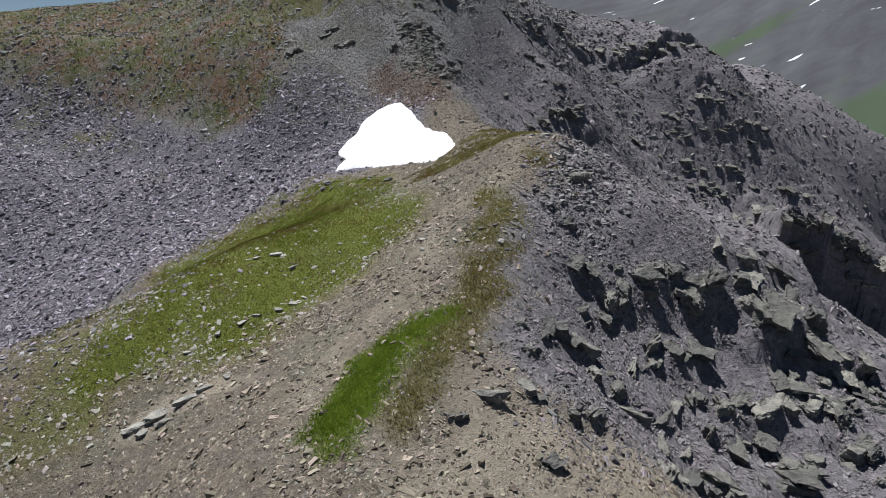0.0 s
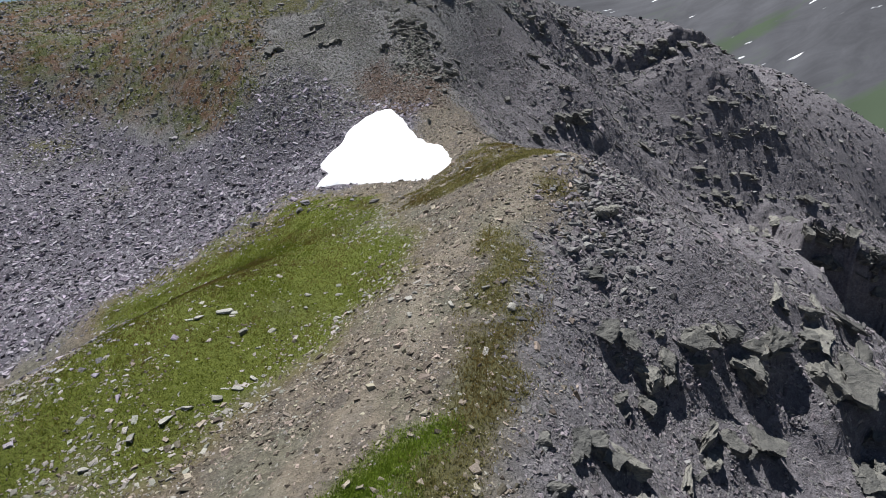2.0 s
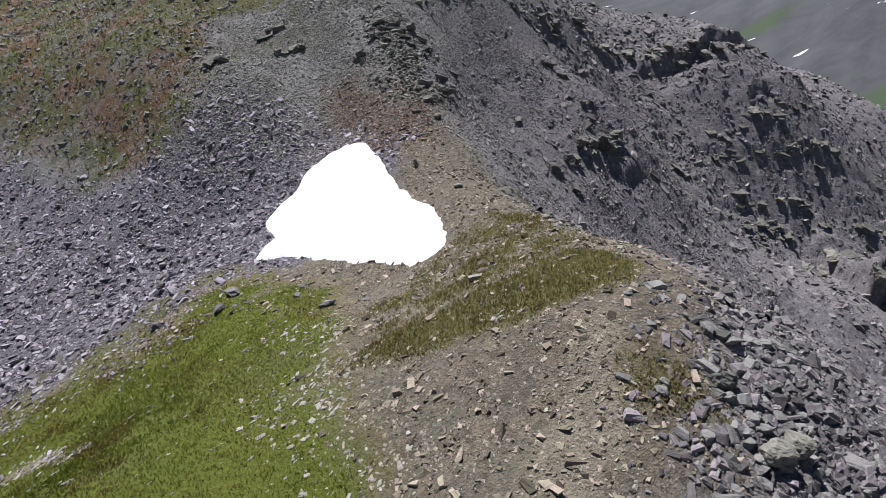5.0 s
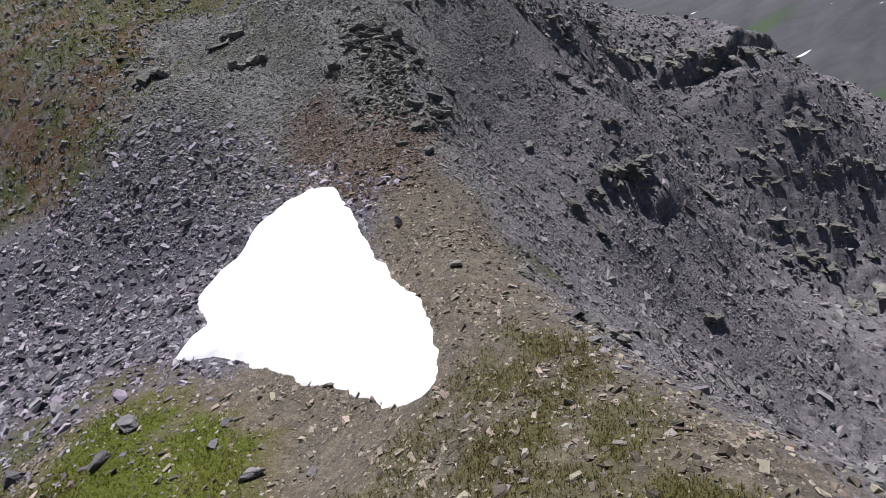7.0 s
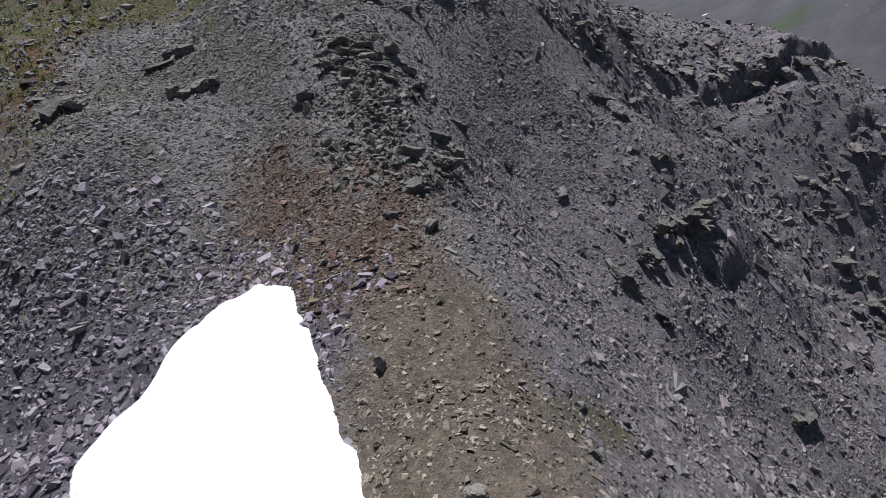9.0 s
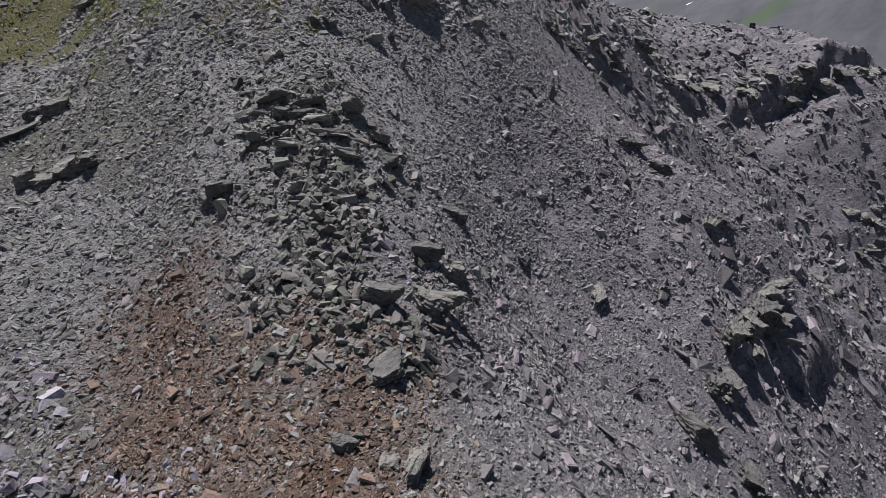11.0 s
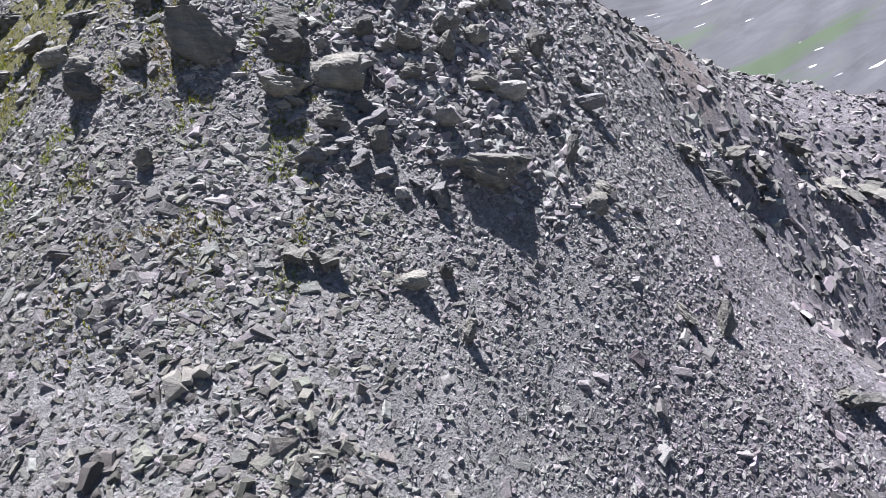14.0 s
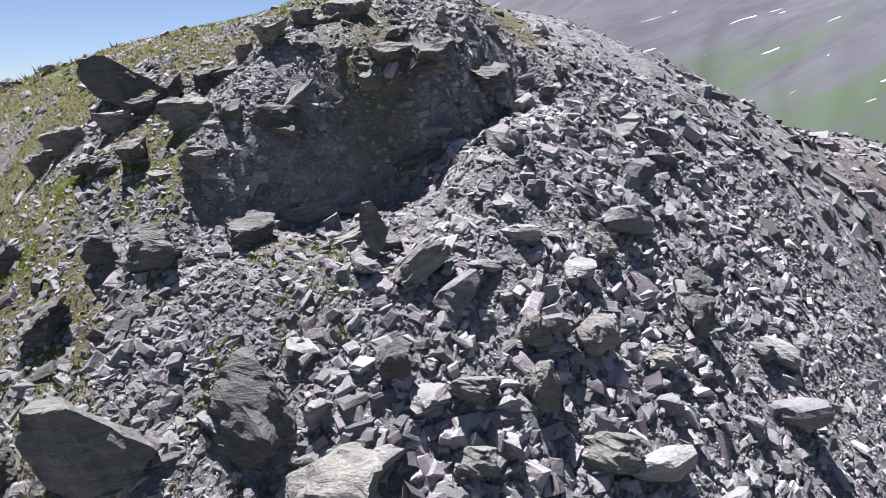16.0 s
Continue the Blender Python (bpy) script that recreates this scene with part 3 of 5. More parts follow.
GROUND = ground_material()
BEDROCK = crag_material("bedrock", ((0.11, 0.11, 0.106), (0.17, 0.168, 0.156), (0.245, 0.24, 0.218)))
FRESH = crag_material("fresh_slate", ((0.15, 0.15, 0.157), (0.22, 0.218, 0.222), (0.29, 0.287, 0.28)))
SNOWFIELD = snow_material()
SLATE_LEFT = stone_material("purple_slate", (0.06, 0.056, 0.07), (0.43, 0.405, 0.475), 0.12)
SLATE_RIGHT = stone_material("dark_slate", (0.086, 0.082, 0.089), (0.342, 0.326, 0.346))
SLATE_TOP = stone_material("grey_slate", (0.115, 0.115, 0.117), (0.315, 0.313, 0.317), 0.05)
FRESH_CHIPS = stone_material("broken_slate", (0.11, 0.108, 0.116), (0.43, 0.424, 0.436), 0.0)
CREST_SLATE = stone_material("olive_slate", (0.075, 0.075, 0.07), (0.27, 0.27, 0.248))
GRAVEL = stone_material("brown_gravel", (0.07, 0.06, 0.047), (0.43, 0.38, 0.315), 0.1)
PALE = stone_material("pale_stone", (0.2, 0.195, 0.175), (0.46, 0.45, 0.42), 0.0)
RUSTY = stone_material("rusty_stone", (0.06, 0.045, 0.036), (0.21, 0.158, 0.128), 0.3)
GRASS = blade_material("alpine_grass", (0.08, 0.108, 0.010), (0.18, 0.205, 0.026), 0.9)
GRASS_LUSH = blade_material("lush_grass", (0.12, 0.185, 0.016), (0.24, 0.325, 0.042), 0.12)
GRASS_DRY = blade_material("dry_grass", (0.125, 0.12, 0.04), (0.29, 0.255, 0.10))
GRASS_HILL = blade_material("hill_turf", (0.062, 0.08, 0.02), (0.125, 0.125, 0.036), 0.9, (0.125, 0.08, 0.042))


# ---------------------------------------------------------------- ground, one sheet to the horizon
def graded(a, b, step, reach):
    inner = list(np.arange(a, b + step / 2, step))
    out, s, v = [], step, inner[-1]
    while v < reach:
        s *= 1.07
        v += min(s, 160)
        out.append(v)
    low, s, v = [], step, inner[0]
    while v > -reach:
        s *= 1.09
        v -= min(s, 160)
        low.append(v)
    return np.array(low[::-1] + inner + out)


def sheet(name, gx, gy, zfun, mat, attrs=None, keep=None):
    x, y = np.meshgrid(gx, gy)
    shape, x, y = x.shape, x.ravel(), y.ravel()
    z = zfun(x, y)
    idx = np.arange(x.size).reshape(shape)
    quads = np.stack([idx[:-1, :-1], idx[:-1, 1:], idx[1:, 1:], idx[1:, :-1]], -1).reshape(-1, 4)
    if keep is not None:
        quads = quads[keep(x[quads].mean(1), y[quads].mean(1))]
        used, quads = np.unique(quads, return_inverse=True)
        quads = quads.reshape(-1, 4)
        x, y, z = x[used], y[used], z[used]
    me = mesh_from(name, np.stack([x, y, z], 1), quads)
    if attrs:
        for key, v in attrs(x, y).items():
            me.attributes.new(key, "FLOAT", "POINT").data.foreach_set("value", v.astype(np.float32))
    me.polygons.foreach_set("use_smooth", np.ones(len(me.polygons), bool))
    me.materials.append(mat)
    return new(name, me)


def mesh_from(name, verts, faces):
    """A mesh from arrays; all faces have the same number of corners."""
    me = bpy.data.meshes.new(name)
    n, k = faces.shape
    me.vertices.add(len(verts))
    me.vertices.foreach_set("co", np.ascontiguousarray(verts, np.float32).ravel())
    me.loops.add(n * k)
    me.loops.foreach_set("vertex_index", np.ascontiguousarray(faces, np.int32).ravel())
    me.polygons.add(n)
    me.polygons.foreach_set("loop_start", np.arange(0, n * k, k, dtype=np.int32))
    me.polygons.foreach_set("use_smooth", np.zeros(n, bool))
    me.update(calc_edges=True)
    me.validate()
    return me


ground = sheet("ground", graded(-22, 44, 0.28, 4200), graded(6, 88, 0.28, 4200), height, GROUND, cover)
tagged(ground, "mountain ridge of bare scree, soil and patchy alpine turf", "ground", kind="structure")


def snow_depth(x, y):
    d = depth_in(SNOW, x, y) + 0.22 * fbm(x / 0.9, y / 0.9, 60, 4)
    return lie(x, y) - 0.10 + 0.55 * (1 - np.exp(-np.maximum(d + 0.1, 0) / 0.4)) - 0.5 * np.maximum(-0.1 - d, 0)


snow = sheet("snow_patch", np.arange(-9, 3, 0.09), np.arange(31, 48, 0.09), snow_depth, SNOWFIELD,
             keep=lambda x, y: depth_in(SNOW, x, y) + 0.22 * fbm(x / 0.9, y / 0.9, 60, 4) > -0.3)
tagged(snow, "bright white patch of old snow lying on scree beside the ridge", "snow patch")


# ---------------------------------------------------------------- far mountains
def far_range(name, a0, a1, near, far, low, top, seed, mat, wobble):
    az, rr = np.radians(np.linspace(a0, a1, 220)), np.linspace(near, far, 120)
    a, r = np.meshgrid(az, rr)
    f = (r - near) / (far - near)
    x, y = r * np.sin(a), r * np.cos(a)
    ridge = 1 - np.abs(fbm(np.degrees(a) / 9.0, f * 1.2, seed, 5)) * 2
    z = low + (top - low) * (f ** 0.9) * (1 + 0.3 * fbm(np.degrees(a) / 22, f * 0.6, seed + 5, 3)) + wobble * ridge * ease(0, 0.35, f)
    idx = np.arange(a.size).reshape(a.shape)
    quads = np.stack([idx[:-1, :-1], idx[1:, :-1], idx[1:, 1:], idx[:-1, 1:]], -1).reshape(-1, 4)
    me = mesh_from(name, np.stack([x.ravel(), y.ravel(), z.ravel()], 1), quads)
    me.polygons.foreach_set("use_smooth", np.ones(len(me.polygons), bool))
    me.materials.append(mat)
    return tagged(new(name, me), "hazy far mountainside with scree, green slopes and snow streaks", "mountain", kind="structure")


# distance haze is tinted blue into both base colours, strongest in the west
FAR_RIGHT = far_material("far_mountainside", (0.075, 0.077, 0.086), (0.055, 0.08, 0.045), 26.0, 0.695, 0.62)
FAR_LEFT = far_material("far_range_haze_blue", (0.16, 0.20, 0.27), (0.14, 0.19, 0.24), -150.0, 0.80, 0.0, 0.28)
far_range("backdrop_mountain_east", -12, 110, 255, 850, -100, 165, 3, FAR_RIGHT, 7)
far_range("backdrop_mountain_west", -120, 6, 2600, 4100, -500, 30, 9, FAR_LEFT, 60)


# ---------------------------------------------------------------- stones
def chip(rng, flat):
    """Eight corners of a split, angular stone, about 1 across."""
    c = np.array([(sx, sy, sz) for sz in (-1, 1) for sy in (-1, 1) for sx in (-1, 1)], float) * 0.5
    c *= np.array([rng.uniform(0.9, 1.7), rng.uniform(0.4, 0.9), flat * rng.uniform(0.4, 1.5)])
    c[4:, 0] *= rng.uniform(0.55, 1.0)
    c[4:, 1] *= rng.uniform(0.5, 1.0)
    c += rng.uniform(-0.17, 0.17, (8, 3)) * np.array([1, 0.9, 1.3 * flat])
    c[4:, :2] += rng.uniform(-0.16, 0.16, 2)
    return c


CHIP_FACES = np.array([(4, 5, 7, 6), (0, 1, 5, 4), (2, 6, 7, 3), (0, 4, 6, 2), (1, 3, 7, 5)])


def worn_chip(rng, flat):
    """Twelve corners of a slab with broken, bevelled upper edges."""
    wide, tall = rng.uniform(0.45, 0.95), flat * rng.uniform(0.6, 1.5)
    ring = np.array([(-0.5, -0.5), (0.5, -0.5), (0.5, 0.5), (-0.5, 0.5)]) * (rng.uniform(0.9, 1.7), wide)
    ring = ring + rng.uniform(-0.16, 0.16, (4, 2))
    top = ring * rng.uniform(0.5, 0.85, (4, 1)) + rng.uniform(-0.08, 0.08, (4, 2)) + rng.uniform(-0.1, 0.1, 2)
    return np.concatenate([np.c_[ring * 0.95, np.full(4, -0.5 * tall)], np.c_[ring * rng.uniform(0.9, 1.08, (4, 1)), rng.uniform(-0.05, 0.35, 4) * tall],
                           np.c_[top, (0.5 + rng.uniform(-0.18, 0.18, 4)) * tall]])


WORN_FACES = np.array([(8, 9, 10, 11)] + [(k, (k + 1) % 4, 4 + (k + 1) % 4, 4 + k) for k in range(4)] + [(4 + k, 4 + (k + 1) % 4, 8 + (k + 1) % 4, 8 + k) for k in range(4)])


def turned(n, rng, tilt, align=0.8):
    """Frames whose third axis leans about the normals n and whose first lies roughly along the contour."""
    k = len(n)
    up = n + rng.normal(0, tilt, (k, 3))
    up /= np.linalg.norm(up, axis=1)[:, None]
    a = rng.normal(size=(k, 3)) + align * 2 * np.c_[-n[:, 1], n[:, 0], np.zeros(k)] * rng.choice((-1, 1), k)[:, None]
    a -= up * (a * up).sum(1)[:, None]
    a /= np.linalg.norm(a, axis=1)[:, None]
    return np.stack([a, np.cross(up, a), up], 2)


def scatter(name, label, category, mat, seed, count, box, weight, small, large, flat=0.4, tilt=0.25, power=2.2, sink=0.05, worn=False, tries=6):
    """Loose stones over a stretch of the plan, thick where weight is high."""
    rng = np.random.default_rng(seed)
    x0, x1, y0, y1 = box
    n = count * tries
    x, y = rng.uniform(x0, x1, n), rng.uniform(y0, y1, n)
    ok = rng.random(n) < weight(x, y)
    x, y = x[ok][:count], y[ok][:count]
    k = len(x)
    size = small * (large / small) ** (rng.random(k) ** power)
    make, rule = (worn_chip, WORN_FACES) if worn else (chip, CHIP_FACES)
    shapes = np.array([make(rng, flat) for _ in range(90)])[rng.integers(0, 90, k)]
    frames = turned(normals(x, y), rng, tilt)
    verts = np.einsum("kij,kvj->kvi", frames, shapes * size[:, None, None])
    verts += np.stack([x, y, lie(x, y) + sink * size], 1)[:, None, :]
    faces = (rule[None] + shapes.shape[1] * np.arange(k)[:, None, None]).reshape(-1, 4)
    me = mesh_from(name, verts.reshape(-1, 3), faces)
    me.materials.append(mat)
    return tagged(new(name, me), label, category, kind="stuff")


WEDGE = np.array([(0, 1, 5), (0, 5, 4), (1, 2, 5), (2, 3, 4), (2, 4, 5), (3, 0, 4)])


def litter(name, label, category, mat, seed, count, box, weight, small, large, tilt=0.3, power=1.8):
    """A thick litter of small split chips: four corners and a ridge each."""
    rng = np.random.default_rng(seed)
    n = count * 5
    x, y = rng.uniform(box[0], box[1], n), rng.uniform(box[2], box[3], n)
    ok = rng.random(n) < weight(x, y)
    x, y = x[ok][:count], y[ok][:count]
    k = len(x)
    size = small * (large / small) ** (rng.random(k) ** power)
    w = np.zeros((80, 6, 3))
    for c in w:
        wide, tall = rng.uniform(0.4, 0.9), rng.uniform(0.12, 0.42)
        c[:4] = np.array([(-0.5, -wide / 2, 0), (0.5, -wide / 2, 0), (0.5, wide / 2, 0), (-0.5, wide / 2, 0)])
        c[4], c[5] = (-rng.uniform(0.05, 0.5), rng.uniform(-0.4, 0.4) * wide, tall), (rng.uniform(0.05, 0.5), rng.uniform(-0.4, 0.4) * wide, tall * rng.uniform(0.5, 1.1))
        c += rng.uniform(-0.12, 0.12, (6, 3)) * (1, 1, 0.5)
    frames = turned(normals(x, y), rng, tilt)
    verts = np.einsum("kij,kvj->kvi", frames, w[rng.integers(0, 80, k)] * size[:, None, None])
    verts += np.stack([x, y, lie(x, y) - 0.05 * size], 1)[:, None, :]
    me = mesh_from(name, verts.reshape(-1, 3), (WEDGE[None] + 6 * np.arange(k)[:, None, None]).reshape(-1, 3))
    me.materials.append(mat)
    return tagged(new(name, me), label, category, kind="stuff")


def clear_of_snow(x, y):
    return depth_in(SNOW, x, y) < 0.05


def on_scree(x, y):
    return SHARES["scree"](x, y) * (1 - 0.6 * zone(MEADOW, x + 2.4, y - 1.9, 2.4, 2.4, 14)) * (0.55 + 0.45 * ease(-0.3, 0.3, fbm(x / 3, y / 3, 70))) * clear_of_snow(x, y)


def on_rim(x, y):
    return SHARES["rim"](x, y) * (0.35 + 0.65 * ease(-0.15, 0.25, fbm(x / 2.5, y / 2.5, 71)))


def on_high(x, y):
    return ease(44.5, 47, y) * clear_of_snow(x, y) * (0.45 + 0.55 * ease(-0.2, 0.3, fbm(x / 2, y / 2, 72))) * (1 - 0.88 * turf_share(x, y)) * (1 - 0.75 * SHARES["rust"](x, y))


def on_soil(x, y):
    c = cover(x, y, ("rim", "scree", "meadow", "lush", "turf"))
    return c["soil"] * (1 - c["meadow"]) * (1 - c["lush"]) * (1 - 0.7 * c["turf"]) * clear_of_snow(x, y) * (0.3 + 0.7 * ease(-0.2, 0.3, fbm(x, y, 73)))


def on_crest_rubble(x, y):
    return np.exp(-((x + 1.4 + 0.18 * (y - 52)) / 1.7) ** 2) * ease(48, 50, y) * ease(58, 55.5, y) * ease(-0.35, 0.2, fbm(x / 0.9, y / 0.9, 76))


def on_rubble(x, y):
    return np.exp(-((x - 0.2 - 0.3 * (y - 65)) / 2.9) ** 2) * ease(61.2, 63, y) * (0.12 + 0.88 * ease(-0.2, 0.2, fbm(x / 1.3, y / 1.3, 77))) * (1 - turf_share(x, y))


def on_hill(x, y):
    return SHARES["hill"](x, y) * (0.3 + 0.7 * ease(0.0, 0.3, fbm(x / 4, y / 4, 74)))


def on_meadow(x, y):
    c = cover(x, y, ("meadow", "turf", "lush"))
    return np.maximum(np.maximum(4 * c["meadow"] * (1 - c["meadow"]), 0.12 * c["meadow"]), 0.12 * c["turf"]) * (0.3 + 0.7 * ease(0.0, 0.35, fbm(x / 1.6, y / 1.6, 75))) * ease(0.9, 0.3, c["lush"]) * ease(34, 31, y)


scatter("scree_stones", "loose purple-grey slate blocks covering the scree slope", "scree", SLATE_LEFT, 1, 28000, (-52, 0, 12, 60), on_scree, 0.09, 0.36, 0.34, 0.35, 2.0)
litter("scree_chips", "small purple-grey slate chips between scree blocks", "scree", SLATE_LEFT, 21, 36000, (-45, 0, 14, 58), on_scree, 0.08, 0.26)
scatter("flank_stones", "dark slate debris strewn down the steep flank", "scree", SLATE_RIGHT, 2, 8500, (-2, 26, 25, 62), on_rim, 0.08, 0.36, 0.36, 0.3, 3.4, worn=True)
scatter("flank_gravel", "coarse slate gravel on the flank beside the crest", "scree", SLATE_RIGHT, 41, 5200, (-1, 20, 6, 26), on_rim, 0.06, 0.24, 0.32, 0.25, 3.0, worn=True)
scatter("edge_rubble", "broken slate rubble along the edge of the crest", "rubble", SLATE_RIGHT, 43, 1700, (3, 10, 20, 28.5), lambda x, y: np.exp(-((x - 6.1 - 0.3 * (y - 24)) / 1.6) ** 2 - ((y - 24.0) / 2.8) ** 2), 0.06, 0.26, 0.4, 0.35, 2.2, worn=True)
litter("flank_chips", "fine dark slate chips on the steep flank", "scree", SLATE_RIGHT, 22, 46000, (-1, 17, 7, 27), on_rim, 0.035, 0.14, 0.22)
litter("slope_chips", "small dark slate chips on the slope under the summit", "scree", SLATE_RIGHT, 42, 62000, (-1, 22, 26, 70), on_rim, 0.05, 0.19, 0.2)
scatter("bowl_stones", "dark slate blocks scattered over the gully head", "scree", SLATE_RIGHT, 8, 13000, (8, 80, 38, 108), lambda x, y: on_rim(x, y) * ease(6, 12, x), 0.14, 0.8, 0.34, 0.3, 2.9)
litter("bowl_chips", "dark slate chips scattered over the gully head", "scree", SLATE_RIGHT, 23, 15000, (6, 56, 44, 92), lambda x, y: on_rim(x, y) * ease(6, 12, x), 0.12, 0.4)
scatter("upper_stones", "grey slate rubble covering the summit slope", "scree", SLATE_TOP, 3, 10500, (-14, 12, 44, 80), lambda x, y: on_high(x, y) * (0.2 + 0.8 * ease(7, 3, x - 0.2 * (y - 60))), 0.055, 0.22, 0.3, 0.25, 3.2, worn=True)
litter("upper_chips", "grey slate chips covering the summit slope", "scree", SLATE_TOP, 24, 84000, (-15, 9, 44.5, 71), lambda x, y: on_high(x, y) * ease(8, 4, x), 0.045, 0.17, 0.2)
litter("soil_gravel", "brown gravel lying on the bare crest soil", "gravel", GRAVEL, 4, 33000, (-16, 7, 5, 50), on_soil, 0.035, 0.15)
scatter("soil_stones", "larger brown-grey stones on the crest soil", "stones", GRAVEL, 9, 5000, (-12, 7, 8, 46), on_soil, 0.06, 0.22, 0.36, 0.25, 2.4)
scatter("hill_stones", "grey stones among the turf of the hillside", "stones", SLATE_TOP, 5, 6500, (-58, -8, 46, 84), on_hill, 0.09, 0.42, 0.4, 0.35, 3.0)
scatter("meadow_stones", "pale stones lying in the ridge meadow", "stones", PALE, 6, 4400, (-17, 6, 8, 38), on_meadow, 0.04, 0.17, 0.22, 0.15, 2.9, worn=True, tries=30)
scatter("fringe_stones", "grey and pale stones in the grassy fringe of the scree", "stones", SLATE_LEFT, 34, 2200, (-24, -5, 14, 38),
        lambda x, y: zone(MEADOW, x + 2.6, y - 2.1, 2.2, 2.0, 83) * (1 - SHARES["meadow"](x, y)), 0.05, 0.2, 0.3, 0.2, 2.2, worn=True, tries=40)
tufts_on_fringe = lambda x, y: zone(MEADOW, x + 2.6, y - 2.1, 2.2, 2.0, 83) * ease(-0.1, 0.2, fbm(x / 1.2, y / 1.2, 84))
scatter("crest_rubble", "pile of split grey slate slabs along the crest", "rubble", CREST_SLATE, 31, 3400, (-6, 3, 47, 59), on_crest_rubble, 0.06, 0.3, 0.5, 0.55, 2.4, worn=True)
scatter("summit_rubble", "jumbled grey slate rubble below the summit", "rubble", FRESH_CHIPS, 32, 9500, (-5, 8, 60.5, 73), on_rubble, 0.05, 0.28, 0.32, 0.36, 2.7, 0.1, worn=True)
litter("summit_grit", "fine grey slate grit between the summit rubble", "rubble", FRESH_CHIPS, 38, 32000, (-9, 10, 57.5, 72), lambda x, y: 0.8 * ease(57.5, 59, y), 0.03, 0.12)
scatter("shoulder_stones", "dark slate stones bedded in mossy ground below the summit", "stones", SLATE_TOP, 33, 6500, (-12, -2.5, 55, 66),
        lambda x, y: ease(56, 59, y) * (0.15 + 0.85 * ease(-0.15, 0.25, fbm(x / 1.1, y / 1.1, 78))) * (1 - 0.7 * turf_share(x, y)), 0.06, 0.26, 0.32, 0.3, 3.2, -0.05, worn=True)
scatter("back_slope_stones", "grey and rusty slate stones over the rounded back slope", "scree", SLATE_TOP, 35, 5000, (2, 26, 70, 98), lambda x, y: 0.4 + 0.6 * ease(-0.2, 0.2, fbm(x / 2, y / 2, 85)), 0.12, 0.55, 0.36, 0.3, 2.4)
scatter("slope_stones", "olive-grey slate stones bedded in the slope beside the crest", "scree", CREST_SLATE, 37, 10500, (-13, -1, 46, 61), lambda x, y: on_high(x, y) * (1 - 0.8 * SHARES["rust"](x, y)), 0.05, 0.18, 0.3, 0.28, 2.6, worn=True)
litter("pale_grit", "fine pale grit on the worn crest soil", "gravel", PALE, 36, 11000, (-13, 6, 5, 32), on_soil, 0.025, 0.1)
litter("rust_chips", "rust-brown shale chips on stained ground", "stones", RUSTY, 7, 14000, (-8, 1, 44, 53), lambda x, y: zone(RUST, x, y, 1.5, 1.8, 12), 0.035, 0.15)
scatter("rust_stones", "rust-brown stones on stained ground", "stones", RUSTY, 27, 140, (-8, 1, 44, 53), lambda x, y: SHARES["rust"](x, y), 0.12, 0.3, 0.3, 0.3, 2.0, worn=True)


# ---------------------------------------------------------------- boulders and outcrops
def rock_mesh(name, seed, cuts, planes, rough, strata, mat=None, soft=0.25, steep=0.6, keep=0.5):
    """A broken block within a unit box: a gridded cube, split along planes, notched along its bedding."""
    rng = np.random.default_rng(seed)
    bm = bmesh.new()
    bmesh.ops.create_cube(bm, size=2.0)
    bmesh.ops.subdivide_edges(bm, edges=bm.edges[:], cuts=cuts, use_grid_fill=True)
    v = np.array([p.co for p in bm.verts])
    v = v * (1 - soft * ((v[:, [1, 0, 0]] ** 2 + v[:, [2, 2, 1]] ** 2) / 2 - 0.2))
    for _ in range(planes):
        n = rng.normal(size=3) * (1, 1, steep)
        n /= np.linalg.norm(n)
        over = np.maximum(v @ n - rng.uniform(keep, 0.98), 0)
        v = v - over[:, None] * n
    if strata:
        layer = np.floor((v[:, 2] + 0.12 * v[:, 0] + 1) * strata / 2)
        inset = (lattice(layer, np.floor(3 * np.arctan2(v[:, 1], v[:, 0])), seed) - 0.35) * 0.14
        v[:, :2] *= (1 - inset)[:, None]
    k = 3.0
    off = np.stack([fbm(v[:, 1] * k + 7, v[:, 2] * k + v[:, 0], seed + 1), fbm(v[:, 0] * k - 3, v[:, 2] * k + v[:, 1], seed + 2), 0.6 * fbm(v[:, 0] * k, v[:, 1] * k + 5, seed + 3)], 1)
    v = (v + rough * off) * 0.5
    for p, q in zip(bm.verts, v):
        p.co = q
    me = bpy.data.meshes.new(name)
    bm.to_mesh(me)
    bm.free()
    me.polygons.foreach_set("use_smooth", np.zeros(len(me.polygons), bool))
    me.materials.append(mat or BEDROCK)
    return me


BOULDERS = [rock_mesh("boulder", 300 + k, 12, 16, 0.14, 5 if k % 2 else 3, None, 0.12) for k in range(6)]
BLOCKS = [rock_mesh("block", 330 + k, 3, 10, 0.16, 0, FRESH) for k in range(10)]


